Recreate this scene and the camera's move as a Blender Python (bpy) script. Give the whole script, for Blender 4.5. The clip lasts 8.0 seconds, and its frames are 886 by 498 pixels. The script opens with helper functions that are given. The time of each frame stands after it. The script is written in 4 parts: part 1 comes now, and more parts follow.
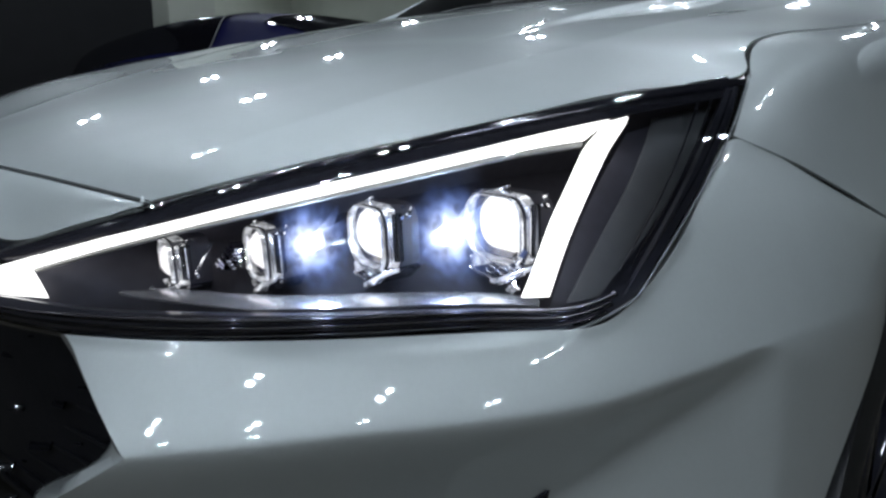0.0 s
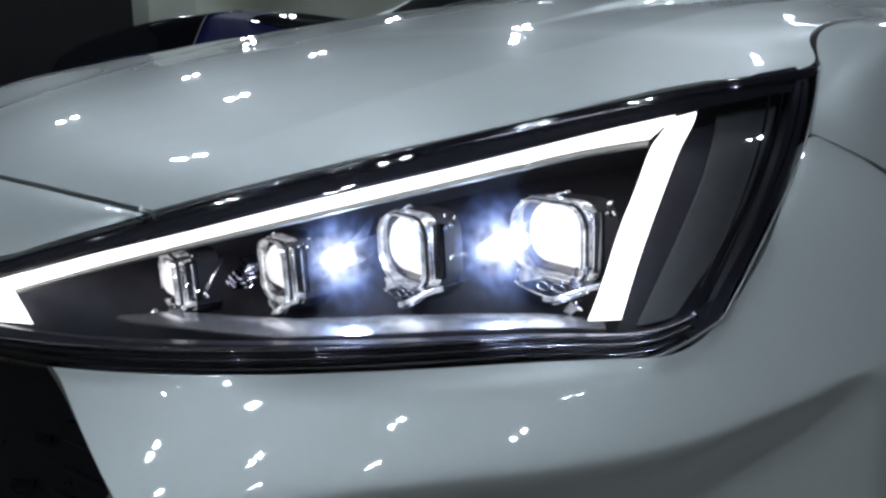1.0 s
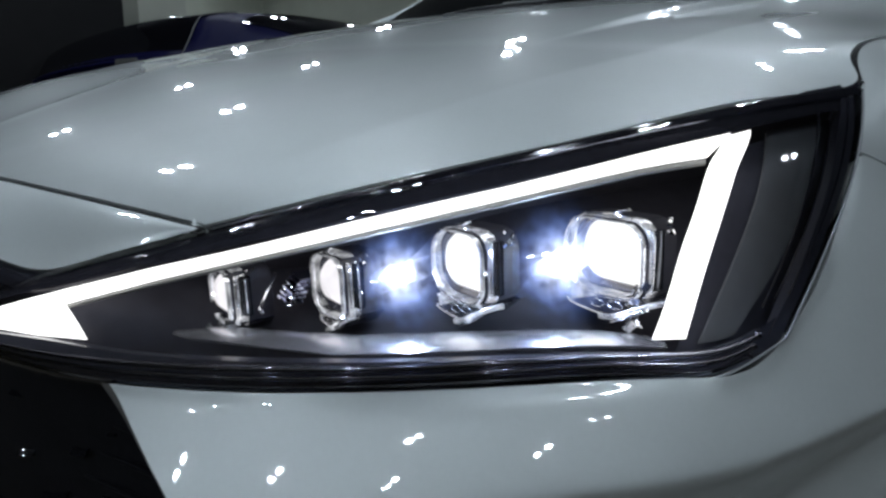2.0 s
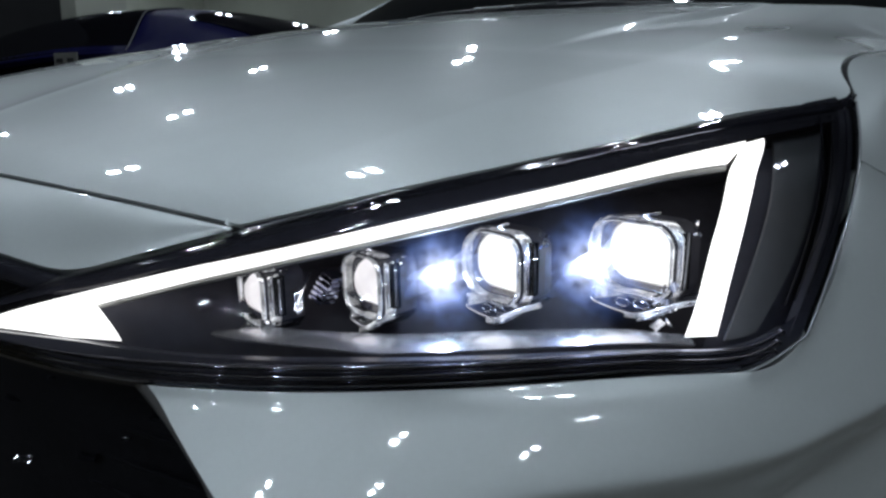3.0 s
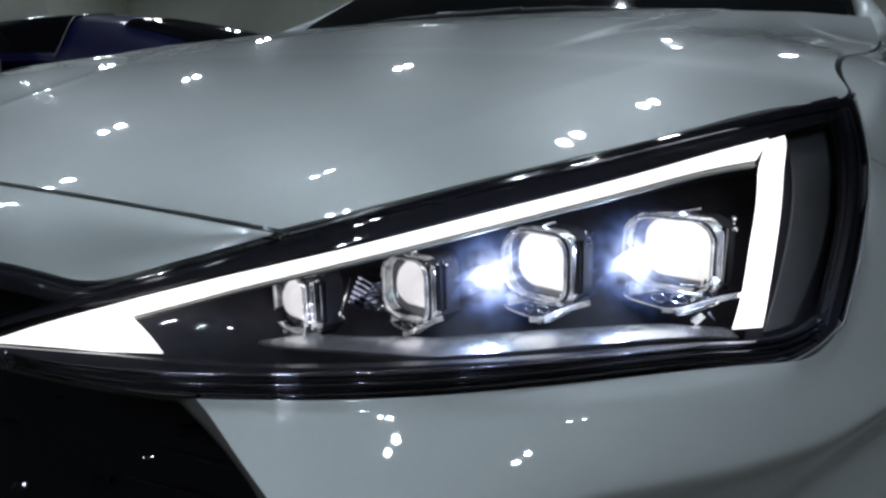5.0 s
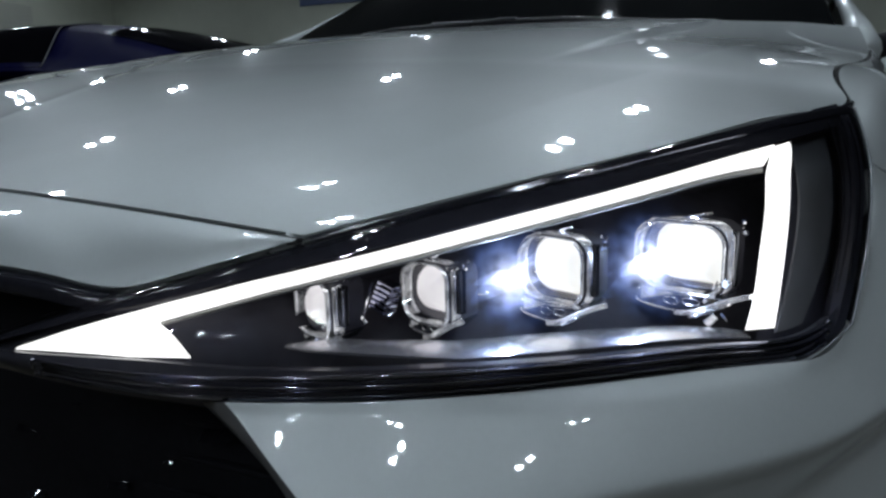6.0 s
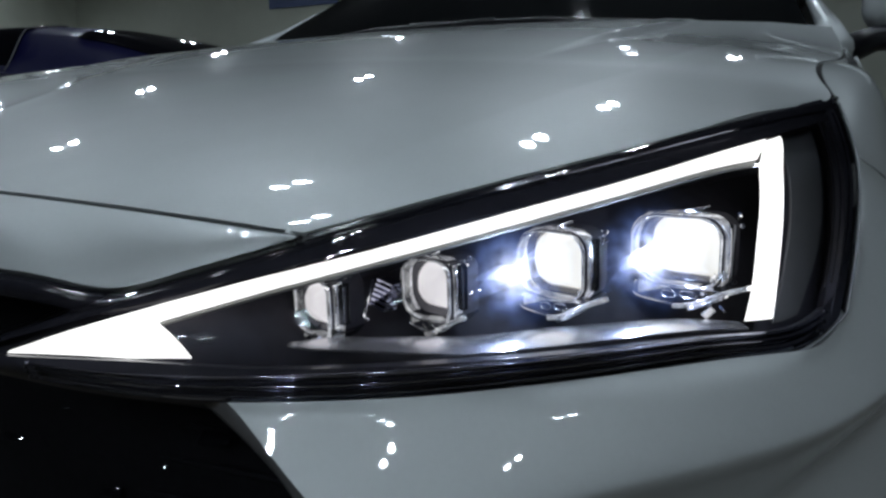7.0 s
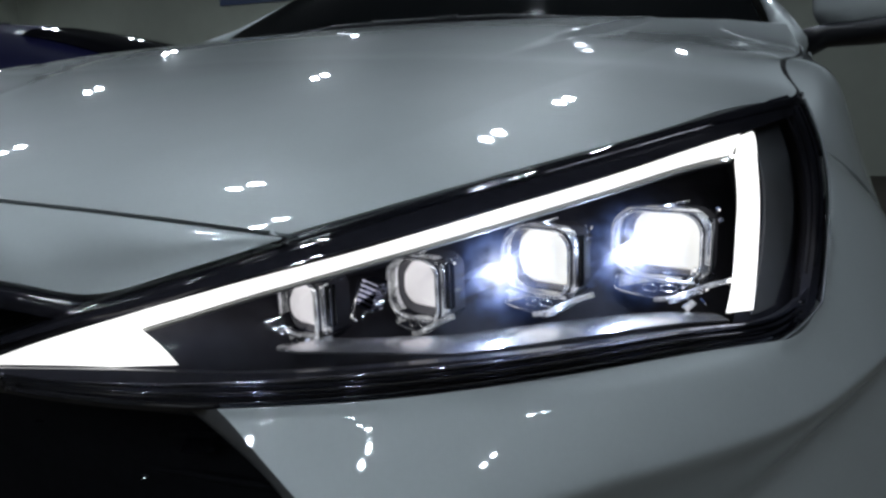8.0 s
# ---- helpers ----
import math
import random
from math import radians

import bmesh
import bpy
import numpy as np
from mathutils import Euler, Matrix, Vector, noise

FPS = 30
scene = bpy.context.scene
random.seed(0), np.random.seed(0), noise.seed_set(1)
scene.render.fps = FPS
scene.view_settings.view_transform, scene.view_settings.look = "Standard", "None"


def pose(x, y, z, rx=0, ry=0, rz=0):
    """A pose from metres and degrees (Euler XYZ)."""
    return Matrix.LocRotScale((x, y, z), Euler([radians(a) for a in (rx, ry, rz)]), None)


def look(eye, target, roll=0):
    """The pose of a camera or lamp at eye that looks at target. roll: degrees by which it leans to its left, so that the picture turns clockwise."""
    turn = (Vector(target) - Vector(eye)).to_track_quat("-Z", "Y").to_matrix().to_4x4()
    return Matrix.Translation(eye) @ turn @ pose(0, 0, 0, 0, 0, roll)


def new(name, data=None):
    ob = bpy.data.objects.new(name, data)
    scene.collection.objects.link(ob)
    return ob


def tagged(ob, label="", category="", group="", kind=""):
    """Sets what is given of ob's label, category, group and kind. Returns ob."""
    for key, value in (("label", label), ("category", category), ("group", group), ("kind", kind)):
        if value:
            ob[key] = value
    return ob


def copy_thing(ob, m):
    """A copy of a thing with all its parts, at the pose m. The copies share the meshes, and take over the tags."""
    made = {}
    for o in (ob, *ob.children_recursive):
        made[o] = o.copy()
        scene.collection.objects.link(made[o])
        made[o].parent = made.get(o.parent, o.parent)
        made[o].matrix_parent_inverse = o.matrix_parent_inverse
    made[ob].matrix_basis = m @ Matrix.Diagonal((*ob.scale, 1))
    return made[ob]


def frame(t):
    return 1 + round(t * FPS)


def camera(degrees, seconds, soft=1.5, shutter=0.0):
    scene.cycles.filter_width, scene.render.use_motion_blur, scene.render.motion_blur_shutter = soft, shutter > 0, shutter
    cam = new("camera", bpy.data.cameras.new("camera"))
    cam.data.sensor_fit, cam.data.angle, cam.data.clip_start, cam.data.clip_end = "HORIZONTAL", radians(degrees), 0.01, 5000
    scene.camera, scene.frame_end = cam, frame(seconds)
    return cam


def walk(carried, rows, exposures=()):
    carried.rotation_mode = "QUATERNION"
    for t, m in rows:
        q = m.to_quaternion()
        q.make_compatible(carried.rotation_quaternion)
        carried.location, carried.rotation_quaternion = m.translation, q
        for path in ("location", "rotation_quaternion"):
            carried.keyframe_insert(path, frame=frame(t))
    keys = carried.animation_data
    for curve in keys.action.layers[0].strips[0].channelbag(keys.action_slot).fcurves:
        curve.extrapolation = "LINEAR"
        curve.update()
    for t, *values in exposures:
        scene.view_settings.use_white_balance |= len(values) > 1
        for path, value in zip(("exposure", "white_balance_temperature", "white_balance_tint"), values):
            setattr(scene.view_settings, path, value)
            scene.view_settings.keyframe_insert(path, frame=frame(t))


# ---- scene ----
cam = camera(63.57, 8.0, soft=2.7)
PATH = [
    (0, (0.9339, -0.0650, 0.8124), (-0.3693, 1.4013, 0.4229), -0.23),
    (0.5, (0.8914, -0.0534, 0.8130), (-0.3902, 1.4289, 0.4126), -0.18),
    (1, (0.8589, -0.0415, 0.8089), (-0.4091, 1.4553, 0.4193), -0.37),
    (1.5, (0.8407, -0.0478, 0.8174), (-0.4263, 1.4511, 0.4325), -0.26),
    (3, (0.7809, -0.1115, 0.8176), (-0.3335, 1.5065, 0.4433), 1.26),
    (3.5, (0.7605, -0.1161, 0.8112), (-0.2954, 1.5427, 0.4458), 1.18),
    (4, (0.7417, -0.1233, 0.8030), (-0.2718, 1.5634, 0.4452), 1.14),
    (4.5, (0.7315, -0.1324, 0.8080), (-0.2549, 1.5709, 0.4533), 0.98),
    (5, (0.7201, -0.1451, 0.8117), (-0.2471, 1.5697, 0.4597), 0.79),
    (6.5, (0.6988, -0.1688, 0.8086), (-0.2133, 1.5824, 0.4902), 0.54),
    (7, (0.6893, -0.1712, 0.8057), (-0.1805, 1.6013, 0.4867), 0.26),
    (7.5, (0.6842, -0.1727, 0.8034), (-0.1309, 1.6283, 0.5003), -0.37),
    (8, (0.6719, -0.1771, 0.8063), (-0.0909, 1.6427, 0.4800), -0.27),
]
walk(cam, [(t, look(eye, target, roll)) for t, eye, target, roll in PATH],
     [(0, 0.39), (1, 0.24), (1.5, 0.15), (3.5, -0.07), (5, -0.22), (6.5, -0.35), (8, -0.37)])

# ---- world and light ----
world = bpy.data.worlds.new("hall_dark")
scene.world = world
world.use_nodes = True
world.node_tree.nodes["Background"].inputs[0].default_value = (0.02, 0.02, 0.022, 1)
world.node_tree.nodes["Background"].inputs[1].default_value = 0.3
CEILING = 4.5
LAMP_POWER = 252.0      # brightness of the hall's spotlights
DRL_POWER = 1.9
HALO_POWER = 0.85
EMITTER_POWER = 500.0    # brightness of the two blue-white emitters in the headlamp


# ---- small tools ----
def spline(pts, q, ts=None):
    """Natural cubic through pts, at q (a count, or places from 0 to 1)."""
    P = np.array(pts, float)
    k = len(P)
    if ts is None:
        ts = np.concatenate([[0], np.cumsum(np.linalg.norm(np.diff(P, axis=0), axis=1) ** 0.6)])
        ts = ts / ts[-1]
    ts = np.array(ts, float)
    h = np.diff(ts)
    A, B = np.eye(k), np.zeros_like(P)
    for i in range(1, k - 1):
        A[i, i - 1:i + 2] = h[i - 1], 2 * (h[i - 1] + h[i]), h[i]
        B[i] = 6 * ((P[i + 1] - P[i]) / h[i] - (P[i] - P[i - 1]) / h[i - 1])
    M = np.linalg.solve(A, B)
    q = np.linspace(0, 1, q) if np.isscalar(q) else np.asarray(q, float)
    i = np.clip(np.searchsorted(ts, q, side="right") - 1, 0, k - 2)
    d, hh = (q - ts[i])[:, None], h[i][:, None]
    a, b = (M[i + 1] - M[i]) / (6 * hh), M[i] / 2
    c = (P[i + 1] - P[i]) / hh - hh * (2 * M[i] + M[i + 1]) / 6
    return P[i] + d * (c + d * (b + d * a))


def smooth(a, b, x):
    t = np.clip((np.asarray(x, float) - a) / (b - a), 0, 1)
    return t * t * (3 - 2 * t)


def fill(bm, verts, faces, soft=True):
    """Adds points and faces to a bmesh."""
    vs = [bm.verts.new(tuple(map(float, v))) for v in verts]
    for f in faces:
        ids = list(dict.fromkeys(f))
        if len(ids) > 2:
            face = bm.faces.new([vs[i] for i in ids])
            face.smooth = soft
    return bm


def grid_normals(G):
    du, dv = np.gradient(G, axis=0), np.gradient(G, axis=1)
    n = np.cross(du, dv)
    return n / np.maximum(np.linalg.norm(n, axis=2, keepdims=True), 1e-9)


def sheet(bm, G, out, thick=0.012):
    """A panel from a grid of points, facing out, with folded-back edges of that depth."""
    G = np.asarray(G, float)
    n = grid_normals(G)
    if (n * np.asarray(out, float)).sum() < 0:
        G = G[::-1]
        n = -n[::-1]
    R, C = G.shape[:2]
    fill(bm, G.reshape(-1, 3), [(r * C + c, (r + 1) * C + c, (r + 1) * C + c + 1, r * C + c + 1) for r in range(R - 1) for c in range(C - 1)])
    if thick:
        ring = [(0, c) for c in range(C)] + [(r, C - 1) for r in range(1, R)] + [(R - 1, c) for c in range(C - 2, -1, -1)] + [(r, 0) for r in range(R - 2, 0, -1)]
        a = [G[i] for i in ring]
        b = [G[i] - n[i] * thick for i in ring]
        k = len(ring)
        fill(bm, a + b, [(i, (i + 1) % k, k + (i + 1) % k, k + i) for i in range(k)])
    return bm


def box(bm, lo, hi, bevel=0.0, m=None):
    new_bm = bmesh.new()
    bmesh.ops.create_cube(new_bm, size=1)
    for v in new_bm.verts:
        v.co = Vector([l + (h - l) * (c + 0.5) for l, h, c in zip(lo, hi, v.co)])
    if bevel:
        bmesh.ops.bevel(new_bm, geom=list(new_bm.edges), offset=bevel, segments=2, affect="EDGES", profile=0.6)
    if m is not None:
        new_bm.transform(m)
    idx = {v: i for i, v in enumerate(new_bm.verts)}
    fill(bm, [v.co for v in new_bm.verts], [[idx[v] for v in f.verts] for f in new_bm.faces], False)
    new_bm.free()
    return bm


def tube(bm, pts, w, h=None, n=8, up=(0, 0, 1), square=False):
    """A bar swept along points; w and h are its half sizes (numbers or one per point)."""
    P = np.array(pts, float)
    k = len(P)
    W = np.broadcast_to(np.asarray(w, float), k)
    H = W if h is None else np.broadcast_to(np.asarray(h, float), k)
    if square:
        ring = [(1, 0.72), (0.72, 1), (-0.72, 1), (-1, 0.72), (-1, -0.72), (-0.72, -1), (0.72, -1), (1, -0.72)]
    else:
        ring = [(math.cos(2 * math.pi * i / n), math.sin(2 * math.pi * i / n)) for i in range(n)]
    c = len(ring)
    t = np.gradient(P, axis=0)
    verts = []
    for i in range(k):
        tv = t[i] / max(np.linalg.norm(t[i]), 1e-9)
        s = np.cross(tv, np.asarray(up, float))
        s = s / max(np.linalg.norm(s), 1e-9)
        q = np.cross(s, tv)
        verts += [P[i] + s * W[i] * a + q * H[i] * b for a, b in ring]
    faces = [(i * c + j, i * c + (j + 1) % c, (i + 1) * c + (j + 1) % c, (i + 1) * c + j) for i in range(k - 1) for j in range(c)]
    faces += [list(range(c))[::-1], [(k - 1) * c + j for j in range(c)]]
    return fill(bm, verts, faces)


def part(name, bm, material, parent=None, label=""):
    """Links a bmesh as one mesh object under a thing or a part."""
    me = bpy.data.meshes.new(name)
    bm.to_mesh(me)
    bm.free()
    me.materials.append(material)
    ob = new(name, me)
    ob.parent = parent
    if label:
        ob["label"] = label
    return ob


# ---- materials ----
def mat(name, color, rough=0.5, metal=0.0, coat=0.0, grain=0.0, scale=40.0, bump=0.0, glow=None, power=0.0, alpha=1.0, trans=0.0, ior=1.5, spec=0.5):
    m = bpy.data.materials.new(name)
    m.use_nodes = True
    nt = m.node_tree
    b = nt.nodes["Principled BSDF"]
    b.inputs["Base Color"].default_value = (*color, 1)
    b.inputs["Roughness"].default_value = rough
    b.inputs["Metallic"].default_value = metal
    b.inputs["Coat Weight"].default_value = coat
    b.inputs["Coat Roughness"].default_value = 0.025
    b.inputs["IOR"].default_value = ior
    b.inputs["Specular IOR Level"].default_value = spec
    b.inputs["Transmission Weight"].default_value = trans
    b.inputs["Alpha"].default_value = alpha
    if glow:
        b.inputs["Emission Color"].default_value = (*glow, 1)
        b.inputs["Emission Strength"].default_value = power
    if grain or bump:
        co = nt.nodes.new("ShaderNodeTexCoord")
        fine, wide = nt.nodes.new("ShaderNodeTexNoise"), nt.nodes.new("ShaderNodeTexNoise")
        fine.inputs["Scale"].default_value, wide.inputs["Scale"].default_value = scale, scale / 12
        fine.inputs["Detail"].default_value = 6
        for n in (fine, wide):
            nt.links.new(co.outputs["Object"], n.inputs["Vector"])
        mul = nt.nodes.new("ShaderNodeMath")
        mul.operation = "ADD"
        nt.links.new(fine.outputs["Fac"], mul.inputs[0])
        nt.links.new(wide.outputs["Fac"], mul.inputs[1])
        if grain:
            ramp = nt.nodes.new("ShaderNodeMapRange")
            ramp.inputs["From Min"].default_value, ramp.inputs["From Max"].default_value = 0.6, 1.4
            ramp.inputs["To Min"].default_value, ramp.inputs["To Max"].default_value = 1 - grain, 1 + grain
            nt.links.new(mul.outputs[0], ramp.inputs["Value"])
            mix = nt.nodes.new("ShaderNodeVectorMath")
            mix.operation = "SCALE"
            mix.inputs[0].default_value = color
            nt.links.new(ramp.outputs[0], mix.inputs["Scale"])
            nt.links.new(mix.outputs[0], b.inputs["Base Color"])
        if bump:
            bp = nt.nodes.new("ShaderNodeBump")
            bp.inputs["Strength"].default_value, bp.inputs["Distance"].default_value = bump, 0.002
            nt.links.new(fine.outputs["Fac"], bp.inputs["Height"])
            nt.links.new(bp.outputs[0], b.inputs["Normal"])
    return m


def glass(name, tint=(1, 1, 1), rough=0.0):
    """Thin clear plastic: mirror-like by Fresnel, else see-through."""
    m = bpy.data.materials.new(name)
    m.use_nodes = True
    nt = m.node_tree
    nt.nodes.remove(nt.nodes["Principled BSDF"])
    out = nt.nodes["Material Output"]
    clear, shine, fr, mix = (nt.nodes.new(k) for k in ("ShaderNodeBsdfTransparent", "ShaderNodeBsdfGlossy", "ShaderNodeFresnel", "ShaderNodeMixShader"))
    clear.inputs[0].default_value = (*tint, 1)
    shine.inputs["Roughness"].default_value = rough
    fr.inputs["IOR"].default_value = 1.5
    nt.links.new(fr.outputs[0], mix.inputs[0])
    nt.links.new(clear.outputs[0], mix.inputs[1])
    nt.links.new(shine.outputs[0], mix.inputs[2])
    nt.links.new(mix.outputs[0], out.inputs[0])
    return m


PAINT = mat("pearl_white_paint", (0.62, 0.66, 0.66), 0.48, metal=0.33, coat=1.0, grain=0.025, scale=300)
NAVY = mat("navy_paint", (0.003, 0.0035, 0.036), 0.5, coat=0.12, spec=0.08, grain=0.1, scale=200)
DARK_PANE = mat("black_privacy_glass", (0.004, 0.004, 0.006), 0.05, spec=0.25, grain=0.1, scale=20)
PLATE_GREY = mat("dull_plate_enamel", (0.14, 0.14, 0.13), 0.5, grain=0.1, scale=60)
GLOSS_BLACK = mat("gloss_black_plastic", (0.032, 0.033, 0.046), 0.08, coat=0.6, grain=0.2, scale=120)
GRILLE_BLACK = mat("black_grille_plastic", (0.0105, 0.0105, 0.0125), 0.5, spec=0.03, grain=0.25, scale=150)
BEZEL_BLACK = mat("piano_black_plastic", (0.022, 0.022, 0.029), 0.08, spec=0.3, grain=0.2, scale=120)
LOWER_BLACK = mat("blue_black_lamp_plastic", (0.042, 0.043, 0.058), 0.28, coat=0.4, grain=0.2, scale=120)
GLOSS_PEARL = mat("gloss_black_stud", (0.006, 0.006, 0.008), 0.06, coat=0.6)
SATIN_BLACK = mat("satin_black_plastic", (0.018, 0.018, 0.022), 0.38, grain=0.25, scale=200, bump=0.08)
RUBBER = mat("tyre_rubber", (0.015, 0.015, 0.015), 0.75, grain=0.3, scale=90, bump=0.3)
DARK_VOID = mat("black_gap_shade_and_parts", (0.006, 0.006, 0.006), 0.9, grain=0.2)
CHROME = mat("bright_chrome", (0.9, 0.91, 0.93), 0.06, metal=1.0)
SMOKED_CHROME = mat("smoked_chrome", (0.52, 0.54, 0.66), 0.05, metal=1.0, grain=0.1)
SATIN_SILVER = mat("satin_silver_plastic", (0.68, 0.68, 0.71), 0.25, metal=0.85, grain=0.15, scale=60)
GREY_MARKER = mat("grey_marker_plastic", (0.12, 0.127, 0.14), 0.3, grain=0.12, scale=80)
GREY_TRIM_AND_SHADE = mat("satin_grey_trim_and_shade", (0.17, 0.17, 0.175), 0.4, metal=0.2, coat=0.4, grain=0.08, scale=150)
GREY_RIM = mat("grey_bar_rim", (0.22, 0.22, 0.21), 0.5, grain=0.2, scale=150)
CLEAR = glass("clear_lens_plastic")
EDGE_HIGHLIGHT = mat("pale_edge_highlight", (0.30, 0.31, 0.33), 0.15, coat=1.0, grain=0.2, scale=90)
SCREEN_GLASS = mat("dark_windscreen_glass", (0.006, 0.007, 0.008), 0.03, coat=0.3)
LIGHT_BAR = mat("lit_light_bar", (0.9, 0.9, 0.9), 0.3, glow=(1.0, 0.99, 0.97), power=DRL_POWER)
LENS_HOT = mat("lit_projector_lens", (0.2, 0.2, 0.19), 0.1, coat=1.0, glow=(1.0, 0.985, 0.93), power=1.1)
LENS_WARM = mat("dim_projector_lens", (0.15, 0.15, 0.16), 0.1, coat=0.6, glow=(0.98, 0.95, 0.99), power=0.95)
HOUSING = mat("matt_black_lamp_housing", (0.036, 0.036, 0.045), 0.6, grain=0.2, scale=100, spec=0.10)
# no lamp: its faint glow stands for lamplight caught in the clear parts
RIPPLED = mat("rippled_glowing_acrylic", (0.86, 0.88, 0.92), 0.07, metal=0.85, grain=0.2, scale=130, bump=0.5, glow=(0.95, 0.97, 1.0), power=0.2)
SMOKED_ACRYLIC = mat("smoked_acrylic", (0.10, 0.105, 0.12), 0.08, metal=0.9, grain=0.3, scale=90)
WALL = mat("olive_grey_wall_panel", (0.50, 0.52, 0.44), 0.7, grain=0.06, scale=3, bump=0.05)
BOOTH = mat("black_booth_panel", (0.010, 0.010, 0.011), 0.5, spec=0.2, grain=0.2, scale=5)
UNSEEN_WALL = mat("charcoal_unseen_wall", (0.09, 0.09, 0.085), 0.9, grain=0.15, scale=4, bump=0.1)
CEIL = mat("dark_ceiling", (0.05, 0.05, 0.05), 0.9, grain=0.1, scale=2)
CARPET = mat("grey_hall_carpet", (0.075, 0.064, 0.047), 0.95, grain=0.2, scale=60, bump=0.4)
BANNER = mat("blue_grey_banner", (0.10, 0.13, 0.24), 0.8, grain=0.06, scale=8)
PILLAR = mat("pale_pillar_paint", (0.42, 0.43, 0.37), 0.6, grain=0.04, scale=6)
LAMP_FACE = mat("lit_downlight", (1, 1, 1), 0.5, glow=(0.875, 1.0, 1.125), power=LAMP_POWER)
FIXTURE = mat("dark_fixture_metal", (0.03, 0.03, 0.03), 0.5, grain=0.1)


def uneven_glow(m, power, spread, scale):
    """Lets a lit surface glow unevenly, as a lens with structure behind it does."""
    nt = m.node_tree
    co, no, ramp = (nt.nodes.new(k) for k in ("ShaderNodeTexCoord", "ShaderNodeTexNoise", "ShaderNodeMapRange"))
    no.inputs["Scale"].default_value = scale
    ramp.inputs["From Min"].default_value, ramp.inputs["From Max"].default_value = 0.3, 0.7
    ramp.inputs["To Min"].default_value, ramp.inputs["To Max"].default_value = power * (1 - spread), power * (1 + spread)
    nt.links.new(co.outputs["Object"], no.inputs["Vector"])
    nt.links.new(no.outputs["Fac"], ramp.inputs["Value"])
    nt.links.new(ramp.outputs[0], nt.nodes["Principled BSDF"].inputs["Emission Strength"])


uneven_glow(LENS_HOT, 1.12, 0.16, 45)
uneven_glow(LENS_WARM, 0.95, 0.14, 60)
# streaky glow put into the cups and inserts in place of caught light
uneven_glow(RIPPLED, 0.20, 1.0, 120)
uneven_glow(LIGHT_BAR, DRL_POWER, 0.15, 40)


# ---- the hall ----
def slab(name, lo, hi, material, label, category):
    ob = part(name, box(bmesh.new(), lo, hi), material)
    return tagged(ob, label, category, kind="structure")


slab("floor", (-18, -14, -0.1), (14, 14.4, 0), CARPET, "grey carpeted exhibition hall floor", "floor")
slab("ceiling", (-18, -14, CEILING + 0.2), (14, 14.4, CEILING + 0.4), CEIL, "dark hall ceiling with rows of spotlights", "ceiling")
slab("wall_north", (-18, 14.2, 0), (14, 14.4, CEILING + 0.2), WALL, "olive grey hall wall behind the cars", "wall")
# south and east walls are out of view, darkened to dim the car's right side
slab("wall_south", (-18, -14.2, 0), (14, -14, CEILING + 0.2), UNSEEN_WALL, "unseen hall wall, kept dark charcoal to dim reflections", "wall")
slab("wall_east", (14, -14, 0), (14.2, 14.4, CEILING + 0.2), UNSEEN_WALL, "unseen hall side wall, kept dark charcoal to dim reflections", "wall")
slab("wall_west", (-18.2, -14, 0), (-18, 14.4, CEILING + 0.2), WALL, "olive grey hall side wall", "wall")
booth = part("booth_wall", box(bmesh.new(), (-9.0, -3.5, 0), (-6.3, 3.66, 2.3), 0.02), BOOTH)
tagged(booth, "black glossy exhibition booth wall", "booth wall", kind="structure")
pil = part("pillar", box(bmesh.new(), (-9.2, 4.9, 0), (-8.3, 5.6, 2.3), 0.02), PILLAR)
tagged(pil, "pale painted square post at the booth's end", "pillar", kind="structure")
ban = part("banner", box(bmesh.new(), (-11.05, 14.13, 3.76), (-9.05, 14.17, 4.6), 0.004), BANNER)
tagged(ban, "blue-grey hanging banner on the hall wall", "banner")


def spotlight():
    thing = new("twin_spotlight")
    tagged(thing, "twin round ceiling spotlight, lit white, in a dark frame", "ceiling light", "hall spotlights")
    part("tray", box(bmesh.new(), (-0.24, -0.10, 0.04), (0.24, 0.10, 0.16), 0.01), FIXTURE, thing)
    for x in (-0.122, 0.122):
        bm = bmesh.new()
        bmesh.ops.create_cone(bm, cap_ends=True, segments=20, radius1=0.050, radius2=0.058, depth=0.04, matrix=Matrix.Translation((x, 0, 0.02)))
        part("lamp_face", bm, LAMP_FACE, thing, "glowing white lamp face")
    return thing


def aimed(x, y):
    """A place under the ceiling, turned down and a little towards the car, in the outer rows away from it."""
    v = Vector((0.3 - x, 0.3 - y, 0.8 - CEILING)).normalized() * 0.3 + Vector((0, 0, -0.7))
    v += Vector((0.5 * max(0, min(1, x - 2)), 0, 0))
    z = -v.normalized()
    side = Vector((math.cos(radians(82)), math.sin(radians(82)), 0))
    side = (side - side.dot(z) * z).normalized()
    up = z.cross(side)
    m = Matrix((side, up, z)).transposed().to_4x4()
    return Matrix.Translation((x, y, CEILING)) @ m


first = spotlight()
first.matrix_basis = aimed(0.92, -5.0)
# a regular grid over the car's nose and before it
for i in range(-3, 3):
    for j in (-3, -1, 0, 1, 2):
        row = {-3: (0, 1), -1: (2, 2), 0: (-1, 2), 1: (-1, 1), 2: (-1, 0)}[j]
        if (i or j) and row[0] <= i <= row[1]:
            copy_thing(first, aimed(0.92 + 1.98 * i + 0.62 * j, -5.0 + 0.64 * i - 1.69 * j))
